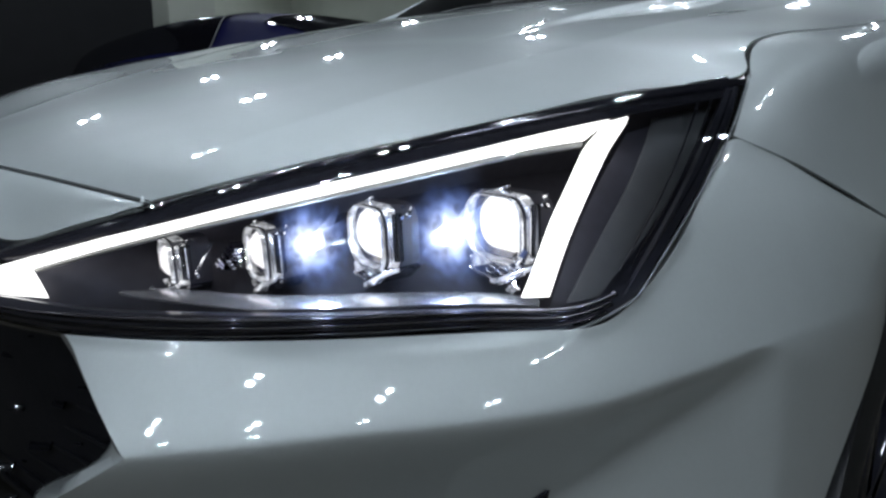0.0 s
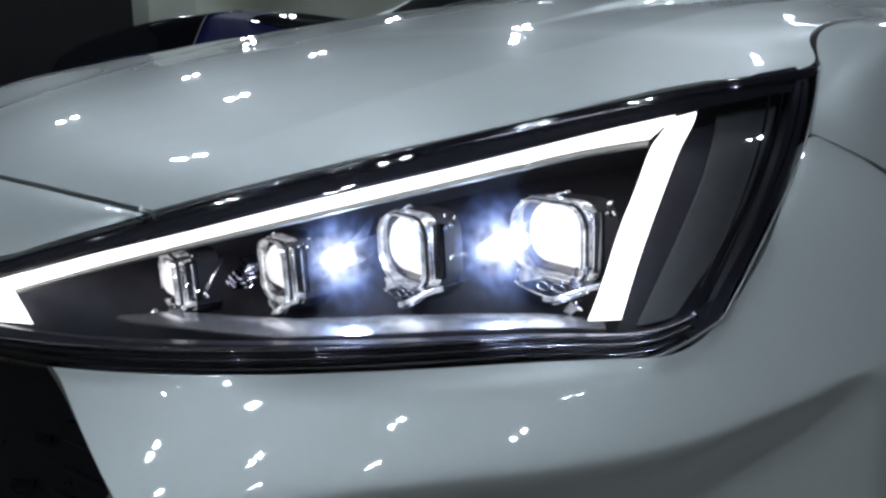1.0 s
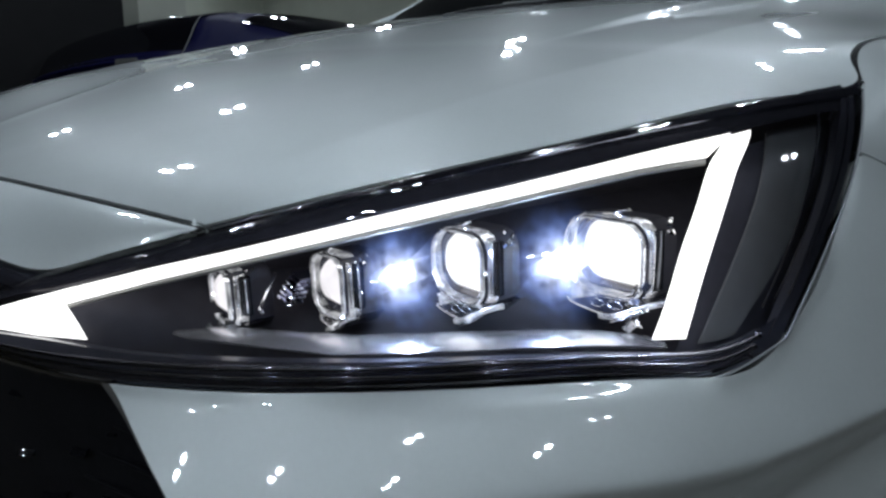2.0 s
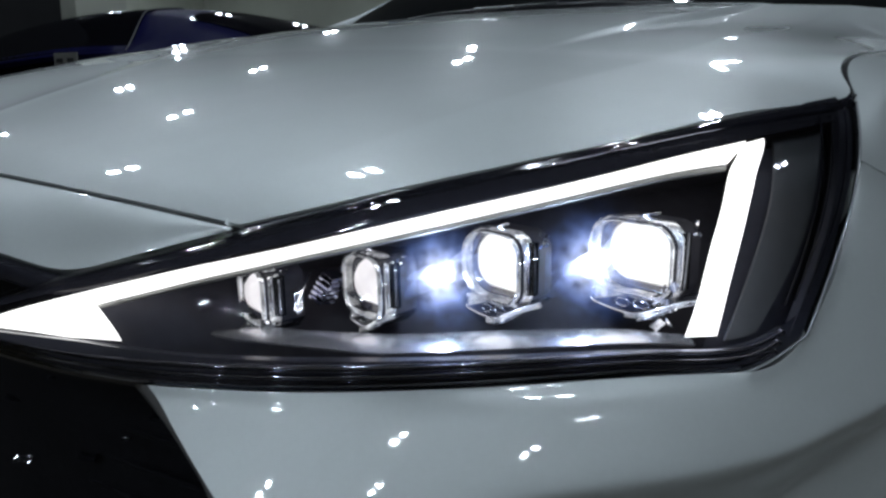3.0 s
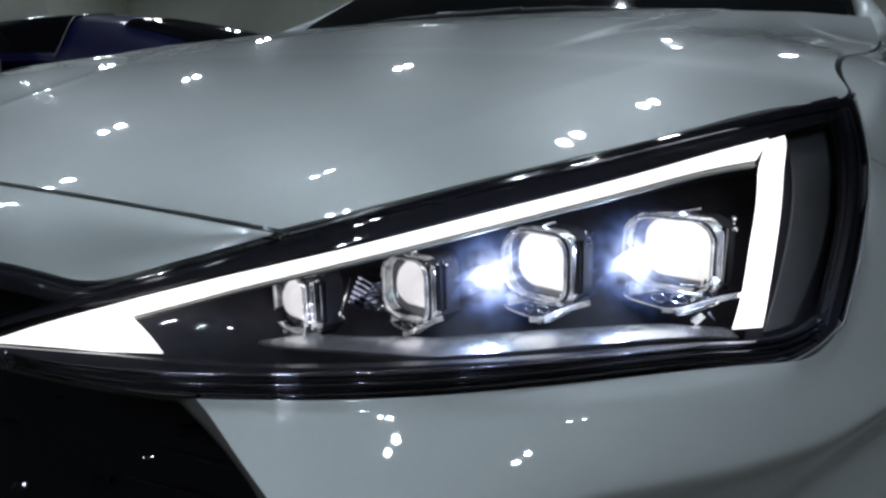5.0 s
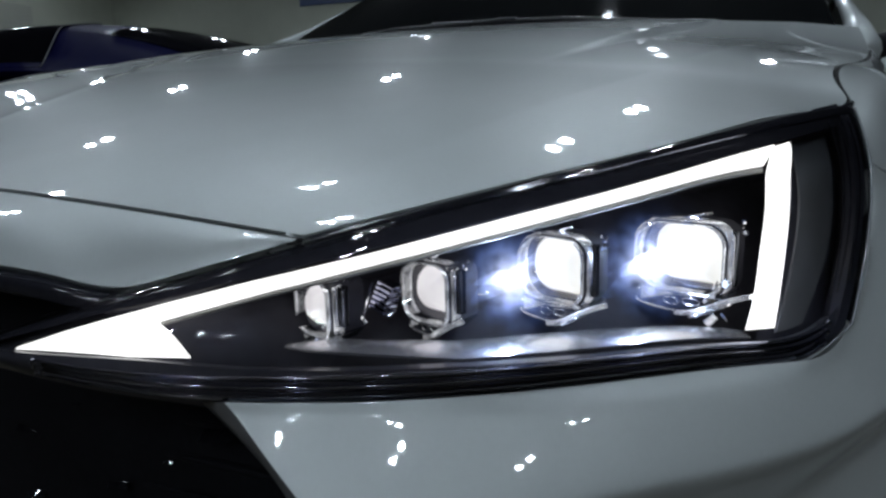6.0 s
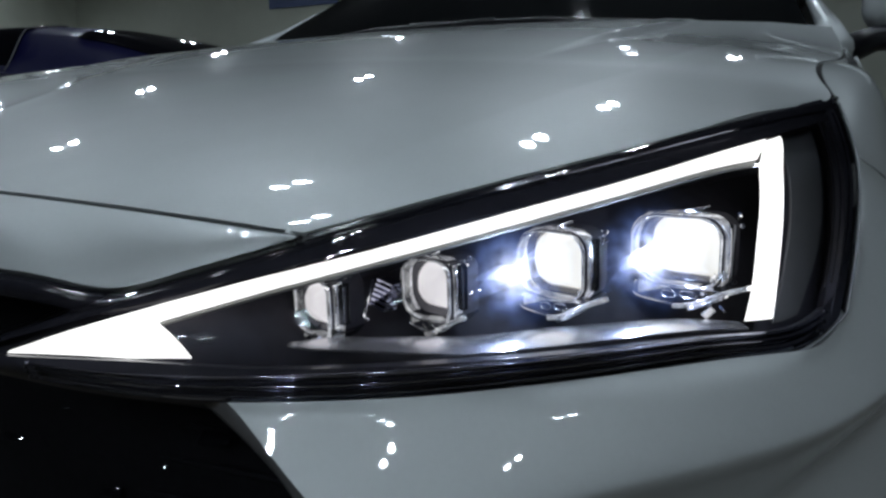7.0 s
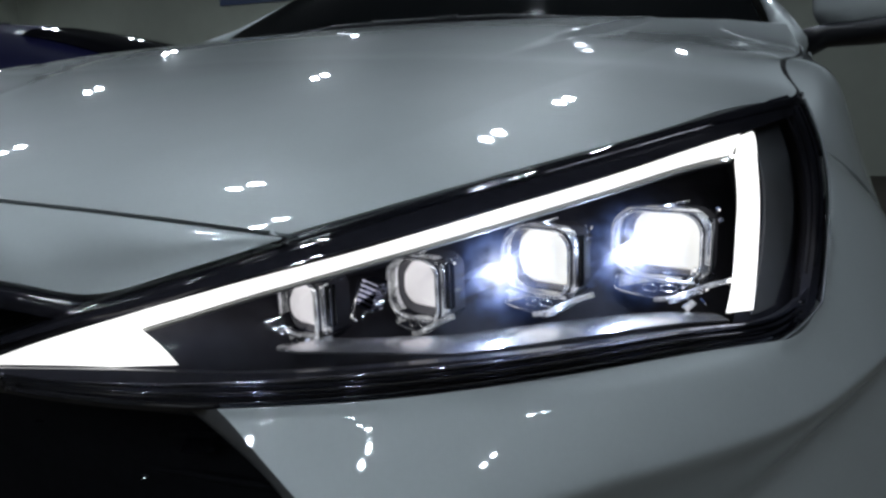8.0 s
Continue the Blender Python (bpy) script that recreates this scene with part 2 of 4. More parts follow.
# looser rows over and behind the cars; the last is added to brighten the fender
for x, y in ((-6.75, 4.05), (-11.0, 3.6), (-9.35, 7.95), (-4.7, 7.75), (-10.8, 11.6), (-6.2, 11.7), (-4.6, 1.4), (-2.0, 1.8), (-0.68, 3.9),
             (-16.2, 11.5), (-0.5, 5.7), (-12.0, 6.8), (0.05, 10.9), (3.4, 3.2)):
    copy_thing(first, aimed(x, y))

# ---- the white car ----
car = new("car")
tagged(car, "pearl white sedan with lit headlamp and black grille", "car")

# hood: stations from the nose seam to the windscreen, each from the middle to the edge
EDGE = [(.415, .189, .744), (.454, .216, .756), (.505, .258, .772), (.563, .318, .790), (.620, .392, .809), (.668, .475, .826), (.7125, .5710, .8414),
        (.7035, .590, .8555), (.699, .622, .870), (.704, .675, .880), (.717, .75, .888), (.733, .95, .911), (.738, 1.10, .938), (.725, 1.23, .985)]
MID = [(0, .15, .767), (0, .19, .783), (0, .25, .803), (0, .32, .825), (0, .40, .848), (0, .48, .869), (0, .55, .886),
       (0, .58, .893), (0, .61, .900), (0, .66, .911), (0, .75, .930), (0, .93, .966), (0, 1.09, .996), (0, 1.25, 1.026)]


def hood_grid():
    k = np.linspace(0, 1, 90)
    e, c = spline(EDGE, k), spline(MID, k)
    # the edge's step round the lamp's corner stays in the outermost hand's width
    pad = np.concatenate([2 * e[0, 2] - e[24:0:-1, 2], e[:, 2], 2 * e[-1, 2] - e[-2:-26:-1, 2]])
    bell = np.exp(-.5 * (np.arange(-24, 25) / 9) ** 2)
    calm = np.convolve(pad, bell / bell.sum(), "valid")[:, None, None]
    s = np.linspace(-1, 1, 301)[None, :, None]
    a = np.abs(s)
    G = np.zeros((90, 301, 3))
    G[..., 0:1] = e[:, None, 0:1] * s
    G[..., 1:2] = c[:, None, 1:2] + (e - c)[:, None, 1:2] * a ** 2.2
    G[..., 2:3] = c[:, None, 2:3] + (calm - c[:, None, 2:3]) * a ** (2.0 + 0.7 * smooth(0, .3, k))[:, None, None] + (e[:, None, 2:3] - calm) * a ** 16
    x, y = G[..., 0], G[..., 1]
    # ridge lines that run back from the nose, sharper on the side of the lit headlamp
    d = np.abs(x) - np.interp(y, [.15, .24, .32, .42, .52, .61, .85, 1.25], [.375, .413, .455, .493, .528, .556, .60, .63])
    G[..., 2] += .0016 * np.exp(-np.sqrt(d * d + .002 ** 2) / .04) * smooth(.19, .26, y)
    # raised middle panel with a dark step along its edge towards the windscreen
    d = np.interp(y, [.5, .62, .82, 1.1, 1.3], [.395, .422, .450, .487, .51]) - np.abs(x)
    G[..., 2] += .0095 * smooth(.56, .95, y) * (1 - .8 * smooth(1.06, 1.24, y)) * smooth(-.007, .007, d)
    # fine inner ridge of the far half, with the panel rising beyond it
    d = np.interp(y, [.20, .30, .38, .455, .59, .69, .90, 1.25], [-.05, -.085, -.115, -.152, -.228, -.276, -.33, -.37]) - x
    G[..., 2] += .0014 * np.exp(-np.sqrt(d * d + .002 ** 2) / .02) * smooth(.2, .28, y) * (1 - smooth(.9, 1.2, y))
    G[..., 2] += .014 * smooth(0, .30, d) * smooth(.15, .45, y)
    return G


hood = part("hood", sheet(bmesh.new(), hood_grid(), (0, 0, 1), 0.004), PAINT, car, "pearl white hood with crisp crease lines")

# nose strip between hood seam, headlamp and grille
seam = hood_grid()[0, 150:][::-1] + np.array([0, -.0062, -.0016])
seam = seam[np.linspace(0, 150, 40).astype(int)]
under = spline([(.412, .1810, .7405), (.398, .169, .7355), (.36, .143, .7225), (.320, .122, .712), (.285, .108, .718), (.2, .090, .724), (0, .078, .729)], 40)


def nose_grid():
    half = np.stack([seam + (under - seam) * v + np.array([0, -0.010, 0.006]) * 4 * v * (1 - v) * np.linspace(0, 1, 40)[:, None] ** 0.5 for v in np.linspace(0, 1, 10)])
    other = half[:, ::-1] * (-1, 1, 1)
    return np.concatenate([half, other[:, 1:]], axis=1)


part("nose_panel", sheet(bmesh.new(), nose_grid(), (0, -0.6, 0.8), 0.012), PAINT, car)

# ---- headlamp ----
U = [0, .1, .2, .32, .46, .6, .74, .88, 1]
LOW = [(.235, .072, .668), (.30, .083, .661), (.36, .102, .654), (.42, .127, .652), (.50, .170, .655), (.585, .236, .659), (.655, .295, .664), (.701, .3285, .669), (.726, .363, .688)]
TOP = [(.235, .080, .676), (.275, .096, .692), (.330, .127, .712), (.417, .185, .741), (.493, .242, .766), (.565, .315, .789), (.627, .398, .810), (.680, .486, .8265), (.7165, .5655, .8368)]
END = [(.726, .363, .688), (.7305, .432, .742), (.7285, .497, .790), (.7165, .5655, .8368)]


def lamp(u, v, depth=0.0):
    """A place on the headlamp's cover: u from the nose outwards, v from the lower edge up, depth behind it."""
    u, v = np.broadcast_arrays(np.atleast_1d(np.asarray(u, float)), np.atleast_1d(np.asarray(v, float)))
    lo, hi = spline(LOW, u, U), spline(TOP, u, U)
    p = lo + (hi - lo) * v[:, None]
    e = spline(END, v) - (np.array(END[0]) + (np.array(END[-1]) - np.array(END[0])) * v[:, None])
    p = p + e * (u ** 8)[:, None]
    ua, ub = np.clip(u + .01, 0, 1), np.clip(u - .01, 0, 1)
    t = spline(LOW, ua, U) - spline(LOW, ub, U) + spline(TOP, ua, U) - spline(TOP, ub, U)
    n = np.cross(t, hi - lo)
    n = n / np.linalg.norm(n, axis=1)[:, None]
    b = (.004 + .026 * np.sin(np.pi * np.clip(u, 0, 1) ** .8 * .62)) * (4 * v * (1 - v)).clip(0) ** .8 * (1 - u ** 6 * .85)
    return p + n * (b - np.asarray(depth, float))[:, None]


def lamp_grid(us, vs, depth):
    return np.stack([lamp(us, np.full(len(us), v), depth) for v in vs])


headlamp = new("headlamp")
headlamp.parent = car
headlamp["label"] = "lit headlamp with arrow-shaped light bar and four projectors"
FRONT = (0.5, -0.8, 0.3)
cover = part("lens_cover", sheet(bmesh.new(), lamp_grid(np.linspace(0.0, 1, 90), np.linspace(0, 1, 36), 0.0), FRONT, 0), CLEAR, headlamp, "clear glossy plastic cover")


def strip(low, high, depth, thick, n=60, m=6, arch=0.0):
    """A band on the lamp's curve between two lines of (u, v), at a depth or a function of u and the place across."""
    a, b = spline(low, n), spline(high, n)
    rows = []
    for w in np.linspace(0, 1, m):
        q = a + (b - a) * w
        d = depth(q[:, 0], w) if callable(depth) else depth
        rows.append(lamp(q[:, 0], q[:, 1], d - arch * 4 * w * (1 - w)))
    return sheet(bmesh.new(), np.stack(rows), FRONT, thick)


# black rim round the cover, seen through it
part("upper_bezel", strip([(.02, .64), (.2, .785), (.28, .775), (.375, .770), (.476, .797), (.56, .820), (.655, .837), (.74, .853), (.82, .868), (.985, .90)], [(.01, .985), (.2, .985), (.4, .985), (.6, .985), (.8, .985), (.985, .985)], .005, 0), BEZEL_BLACK, headlamp)
part("lower_bezel", strip([(.01, .015), (.3, .015), (.6, .015), (.85, .015), (.985, .03)], [(.02, .40), (.2, .30), (.3, .20), (.5, .13), (.8, .085), (.93, .10)], .004, .006), LOWER_BLACK, headlamp)
for a, b, w in ((.225, .125, .034), (.165, .078, .030), (.10, .035, .022)):
    part("lower_trim", strip([(.10, a), (.3, b), (.6, b * .62), (.83, b * .5), (.93, b * .6)], [(.10, a + w), (.3, b + w), (.6, b * .62 + w * .8), (.83, b * .5 + w * .6), (.93, b * .6 + w * .4)], .0026, .003, arch=.0018), SMOKED_CHROME, headlamp, "thin smoked chrome line")
part("outer_bezel", strip([(.955, .05), (.962, .25), (.965, .5), (.965, .75), (.972, .95)], [(.99, .05), (.992, .25), (.992, .5), (.992, .75), (.99, .95)], .003, .008), LOWER_BLACK, headlamp)
part("side_marker", strip([(.845, .13), (.86, .35), (.875, .6), (.88, .90)], [(.905, .13), (.945, .35), (.955, .6), (.965, .93)], .022, .002), GREY_MARKER, headlamp, "unlit grey side marker panel")

# pale bead where the cover meets bumper and fender, standing for the highlight there
eu = np.linspace(.62, 1, 40)
part("cover_edge_highlight", tube(bmesh.new(), np.concatenate([lamp(eu, np.zeros(40), -.0012), lamp(np.ones(40), np.linspace(0.02, .97, 40), -.0012)]), .0008, .0008, 6), EDGE_HIGHLIGHT, headlamp, "pale bead for the highlight along the cover's edge")

# dark skirt of the cover behind its rim, and the bezel that fills its lower corner
rim_u = np.concatenate([np.linspace(.5, 1, 50), np.ones(40)])
rim_v = np.concatenate([np.zeros(50), np.linspace(.02, .99, 40)])
part("cover_skirt", sheet(bmesh.new(), np.stack([lamp(rim_u, rim_v, d) for d in (0, .005, .010, .016)]), FRONT, 0), BEZEL_BLACK, headlamp)
part("corner_bezel", strip([(.90, .004), (.94, .004), (.975, .004), (.997, .006)], [(.90, .10), (.94, .105), (.972, .13), (.990, .17)], .0045, 0), LOWER_BLACK, headlamp)
part("marker_surround", strip([(.818, .10), (.82, .4), (.83, .6), (.85, .86)], [(.985, .06), (.985, .35), (.985, .6), (.985, .95)], .028, 0, 40, 24), LOWER_BLACK, headlamp)
for a, w in ((.925, .0035), (.945, .0025), (.972, .004)):
    part("outer_trim", strip([(a - .012, .17), (a, .4), (a + .004, .7), (a + .006, .93)], [(a - .012 + w, .17), (a + w, .4), (a + .004 + w, .7), (a + .006 + w, .93)], .0022, .001, 40, 4, .0006), BEZEL_BLACK, headlamp)
part("upper_trim", strip([(.40, .945), (.6, .948), (.8, .95), (.975, .95)], [(.40, .957), (.6, .959), (.8, .962), (.975, .962)], .0036, .001, arch=.0008), SMOKED_CHROME, headlamp, "thin smoked chrome line")

# black sheet for the shaded gap from hood edge over cover rim to bezel
gap_sheet = spline(EDGE[:7], 80, np.linspace(0, 1, 7))
su = np.linspace(.25, 1, 200)
su = np.interp(gap_sheet[:, 1], lamp(su, np.ones(200))[:, 1], su)
gap_sheet = np.stack([gap_sheet - (0, 0, .0016)] + [lamp(su, np.full(80, v), d) for v, d in ((1.0, .0005), (.985, .0028), (.965, .0046))])
part("hood_gap_shade", sheet(bmesh.new(), gap_sheet, FRONT, 0), BEZEL_BLACK, headlamp, "black sheet for the dark gap along the hood's edge")

# back shell
us, vs = np.linspace(.01, .985, 60), np.linspace(.03, .97, 16)
part("housing", sheet(bmesh.new(), lamp_grid(us, vs, .085 * smooth(.2, .40, us) + .014), FRONT, 0), HOUSING, headlamp)

# walls of the shell from the cover back to it
deep = .085 * smooth(.2, .40, us) + .014
for u_line, v_line, d_line in ((us, np.full(60, .97), deep), (us, np.full(60, .03), deep), (np.full(16, .985), vs, np.full(16, .099))):
    part("housing_wall", sheet(bmesh.new(), np.stack([lamp(u_line, v_line, .006 + (d_line - .006) * w) for w in np.linspace(0, 1, 5)]), FRONT, 0), HOUSING, headlamp)

# light bar: an arrow of tip, long upper arm and outer leg
for low, high in (([(.072, .48), (.15, .40), (.201, .338)], [(.078, .53), (.15, .70), (.203, .745)]),
                  ([(.201, .338), (.23, .318), (.257, .296)], [(.2015, .585), (.214, .588), (.2262, .590)]),
                  ([(.2015, .585), (.2262, .590)], [(.203, .745), (.2262, .757)])):
    part("light_bar", strip(low, high, .010, .0008, 24, 5), LIGHT_BAR, headlamp, "lit white light bar tip")
ARM_LOW = [(.223, .618), (.287, .649), (.378, .678), (.479, .715), (.560, .746), (.65, .765), (.722, .771), (.792, .760)]
ARM_TOP = [(.223, .772), (.282, .771), (.373, .763), (.476, .791), (.56, .815), (.655, .830), (.74, .845), (.79, .851), (.818, .855)]


def bar_depth(u, w):
    return np.interp(u, [.2, .30, .60, .78, .85], [.013, .010, .008, .0045, .003])


def leg_depth(u, w):
    return .0058 - .0036 * w


LEG_IN = [(.768, .129), (.773, .25), (.777, .40), (.787, .578), (.797, .735), (.806, .79), (.813, .848)]
LEG_OUT = [(.808, .122), (.808, .25), (.812, .40), (.822, .61), (.829, .71), (.839, .81), (.840, .848)]
part("light_bar", strip(ARM_LOW, ARM_TOP, bar_depth, .0008), LIGHT_BAR, headlamp, "lit white light bar arm")
part("light_bar", strip(LEG_IN, LEG_OUT, leg_depth, .0008), LIGHT_BAR, headlamp, "lit white light bar leg")
part("light_bar_rim", strip([(a, b - .024) for a, b in ARM_LOW], [(a, b - .003) for a, b in ARM_LOW], lambda u, w: bar_depth(u, w) + .002, .002), GREY_RIM, headlamp)
# lit shelf under the projectors
su = np.linspace(.338, .80, 44)
shelf_a = lamp(su, np.interp(su, [.325, .36, .5, .8], [.36, .30, .185, .125]), .022)
shelf_b = lamp(su, np.interp(su, [.325, .36, .5, .8], [.37, .43, .315, .205]), .055)
part("shelf", sheet(bmesh.new(), np.stack([shelf_a + (shelf_b - shelf_a) * w + np.array((0, 0, .003)) * 4 * w * (1 - w) for w in np.linspace(0, 1, 6)]), (0, -.5, .9), .0015), SATIN_SILVER, headlamp, "satin silver shelf lit by the projectors")


def rounded(w, h, r, n=6, shape=(1, 1, 1, 1)):
    """A rounded square; shape scales the radius of its corners, counted round from the upper outer one."""
    pts = []
    rs = [min(r * f, .98 * min(w, h)) for f in shape]
    for (sx, sz, a0), q in zip(((1, 1, 0), (-1, 1, 90), (-1, -1, 180), (1, -1, 270)), rs):
        cx, cz = sx * (w - q), sz * (h - q)
        pts += [(cx + q * math.cos(radians(a0 + 90 * i / n)), cz + q * math.sin(radians(a0 + 90 * i / n))) for i in range(n + 1)]
    return pts


def prism(m, rings, cap=True, shape=(1, 1, 1, 1)):
    """Rings of rounded squares (w, h, r, y and a shift in x and z) joined one to the next in the pose m; y grows backwards."""
    bm = bmesh.new()
    verts, faces = [], []
    for w, h, r, y, *shift in rings:
        dx, dz = shift or (0, 0)
        verts += [(x + dx, y, z + dz) for x, z in rounded(w, h, r, 6, shape)]
    c = len(rounded(1, 1, .3))
    for i in range(len(rings) - 1):
        faces += [(i * c + j, i * c + (j + 1) % c, (i + 1) * c + (j + 1) % c, (i + 1) * c + j) for j in range(c)]
    if cap:
        faces.append(list(range(c))[::-1])
    fill(bm, verts, faces)
    bmesh.ops.recalc_face_normals(bm, faces=list(bm.faces))
    bm.transform(m)
    return bm


def facets(name, places, size, material, seed, label=""):
    """A cluster of small flat-sided bright chips."""
    rng = random.Random(seed)
    bm = bmesh.new()
    for p in places:
        k = size * rng.uniform(.5, 1.3)
        m = Matrix.Translation(p) @ Euler([rng.uniform(-1, 1) for _ in range(3)]).to_matrix().to_4x4()
        box(bm, (-k, -k * .3, -k * rng.uniform(.5, 1.6)), (k, k * .3, k * rng.uniform(.5, 1.6)), 0, m)
    return part(name, bm, material, headlamp, label)


def ring_path(m, w, h, r, y, a, b, shape):
    pts = rounded(w, h, r, 6, shape)
    pts = (pts + pts)[a:b + 1]
    return [m @ Vector((x, y, z)) for x, z in pts]


def outline(q, pts, y, radius, name, label=""):
    """A thin bright edge along points given in the projector's own measure."""
    line = spline([tuple(q(x, y, z)) for x, z in pts], 4 * len(pts))
    return part(name, tube(bmesh.new(), line, radius * (.4 + .6 * np.sin(np.linspace(.25, 2.9, len(line)))), None, 6), CHROME, headlamp, label)


def slab_of(q, pts, y0, y1, material, name, label=""):
    """A flat block with a polygon for its face."""
    bm = bmesh.new()
    k = len(pts)
    fill(bm, [q(x, y0, z) for x, z in pts] + [q(x, y1, z) for x, z in pts],
         [list(range(k))] + [(i, (i + 1) % k, k + (i + 1) % k, k + i) for i in range(k)], False)
    bmesh.ops.recalc_face_normals(bm, faces=list(bm.faces))
    return part(name, bm, material, headlamp, label)


def projector(u, v, depth, w, h, hot, seed):
    c = lamp(u, v, depth)[0]
    m = pose(*c, 0, 0, -14) @ pose(0, 0, 0, 3, 0, 0)
    q = lambda x, y, z: m @ Vector((x * w, y, z * h))
    k = min(w, h)
    shape = (.70, .95, 1.2, .40) if hot else (.35, 1.15, 1.45, .25)
    round_shape = (.9, 1.2, 1.4, .8)
    rng = random.Random(seed)
    part("projector_lens", prism(m, [(w * .30, h * .30, k * .29, -.0125), (w * .58, h * .58, k * .48, -.0108), (w * .80, h * .80, k * .60, -.0072), (w * .94, h * .94, k * .64, -.002), (w, h, k * .66, .004), (w, h, k * .66, .02)], True, shape),
         LENS_HOT if hot else LENS_WARM, headlamp, "glowing rounded square projector lens")
    # thick black seal, wider towards the nose and below
    g, e = (.07, .05) if hot else (.14, .11)
    part("projector_gasket", prism(m, [(w * 1.0, h * 1.0, k * .66, .003), (w * (1.01 + g), h * (1.01 + e), k * .72, -.004, -g * w, -e * h), (w * (1.05 + g), h * (1.04 + e), k * .74, -.005, -g * w, -e * h), (w * (1.07 + g), h * (1.06 + e), k * .74, .004, -g * w, -e * h)], False, shape), GLOSS_BLACK, headlamp)
    # thick clear cup round the lens, glow added: inner lip, dark step, outer wall
    g, e = (.22, .15) if hot else (.36, .24)
    for name, material, rings, label in (("projector_cup", RIPPLED, ((1.0, 1.0, .003), (1.01, 1.01, -.007), (1.04, 1.03, -.009), (1.08, 1.05, -.006)), "clear cup round the projector, with added glow"),
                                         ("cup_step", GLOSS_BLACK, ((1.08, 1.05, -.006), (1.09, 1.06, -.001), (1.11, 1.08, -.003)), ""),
                                         ("projector_cup", RIPPLED, ((1.11, 1.08, -.003), (1.14, 1.10, -.004), (1.20, 1.15, .004)), "clear cup round the projector, with added glow"),
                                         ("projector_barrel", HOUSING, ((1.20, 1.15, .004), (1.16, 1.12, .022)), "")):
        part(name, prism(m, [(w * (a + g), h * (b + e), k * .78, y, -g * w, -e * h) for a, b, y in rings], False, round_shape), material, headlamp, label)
    cup = m @ Matrix.Translation((-g * w, 0, -e * h))
    # clear side wall with a bright edge
    G = np.array([[tuple(q(x, y, z)) for x, y in ((1.10, .006), (1.13, .000), (1.20, -.001), (1.28, .003))] for z in (-.98, -.5, 0, .5, .86)])
    part("side_wall", sheet(bmesh.new(), G, (0, -1, 0), .004), SMOKED_ACRYLIC, headlamp)
    outline(q, [(1.08, .93), (1.2, .80), (1.24, .3), (1.24, -.4), (1.22, -.95)], -.003, .0010, "chrome_rim", "thin bright chrome rim")
    t = .0009 * (h / .02)
    for a, b, kw, kh, y in ((8, 26, 1.03 + g, 1.02 + e, -.0088), (9, 25, 1.14 + g, 1.10 + e, -.0042)):
        loop = ring_path(cup, w * kw, h * kh, k * .74, y, a, b, round_shape)
        part("chrome_rim", tube(bmesh.new(), loop, t * (.35 + np.sin(np.linspace(.1, 3.0, len(loop)))), t, 6), CHROME, headlamp, "thin bright chrome rim")
    # dark block under the lens with a bright bevelled edge and faintly glowing clear inserts
    foot = [(-1.30, -1.28), (.1, -1.36), (.98, -1.22), (1.18, -1.32), (.40, -1.92), (-.95, -1.96), (-1.42, -1.80)]
    slab_of(q, foot, -.006, .022, GLOSS_BLACK, "projector_foot", "dark faceted block under the lens")
    slab_of(q, [(-1.26, -1.32), (-.60, -1.38), (-.55, -1.52), (-1.28, -1.80)], -.0075, -.004, RIPPLED, "clear_insert", "clear insert with added glow")
    slab_of(q, [(-.62, -1.36), (.92, -1.27), (.98, -1.36), (-.58, -1.47)], -.0085, -.004, RIPPLED, "clear_insert", "clear insert with added glow")
    outline(q, [(-1.34, -1.36), (-1.44, -1.80), (-.95, -1.98), (.36, -1.94), (1.0, -1.48), (1.2, -1.33)], -.0065, .0015, "chrome_rim", "thin bright chrome rim")
    for x, z, rx, rz in ((-.35, -1.68, .22, .13), (.22, -1.62, .26, .12)):
        outline(q, [(x + rx * math.cos(a), z + rz * math.sin(a)) for a in np.linspace(0, 6.28, 9)], -.0075, .0007, "clear_ring")
    # blade rising from below the lens to a point beside it, brightened by added glow
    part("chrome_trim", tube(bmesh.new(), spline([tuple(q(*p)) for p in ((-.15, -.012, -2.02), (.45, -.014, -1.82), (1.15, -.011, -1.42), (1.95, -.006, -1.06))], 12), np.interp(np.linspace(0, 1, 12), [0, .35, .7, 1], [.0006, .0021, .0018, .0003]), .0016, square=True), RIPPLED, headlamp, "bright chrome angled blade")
    part("chrome_trim", tube(bmesh.new(), spline([tuple(q(*p)) for p in ((.25, -.016, -2.05), (.75, -.015, -1.80), (1.35, -.011, -1.40))], 10), np.interp(np.linspace(0, 1, 10), [0, .5, 1], [.0004, .0012, .0004]), .0010, square=True), CHROME, headlamp, "bright chrome angled blade")
    # winged tip above the cup
    part("chrome_wing", tube(bmesh.new(), [q(-1.15, -.004, 1.16), q(-.4, -.008, 1.24), q(.25, -.010, 1.34), q(.75, -.010, 1.52)], [.0004, .0011, .0010, .0003], .0007, square=True), CHROME, headlamp)
    part("chrome_wing", tube(bmesh.new(), [q(-.1, -.009, 1.30), q(.35, -.010, 1.30), q(.8, -.009, 1.26)], [.0003, .0009, .0003], .0006, square=True), CHROME, headlamp)
    facets("reflector_facets", [q(rng.uniform(1.22, 1.42), rng.uniform(.004, .014), rng.uniform(.70, 1.15)) for _ in range(7)], .06 * k, CHROME, seed + 2)


projector(.7247, .5147, .0453, .0252, .0205, True, 11)
projector(.5856, .5936, .054, .0200, .0190, True, 22)
projector(.4664, .6249, .0592, .0142, .0160, False, 33)
projector(.3446, .6818, .0558, .0118, .0145, False, 44)


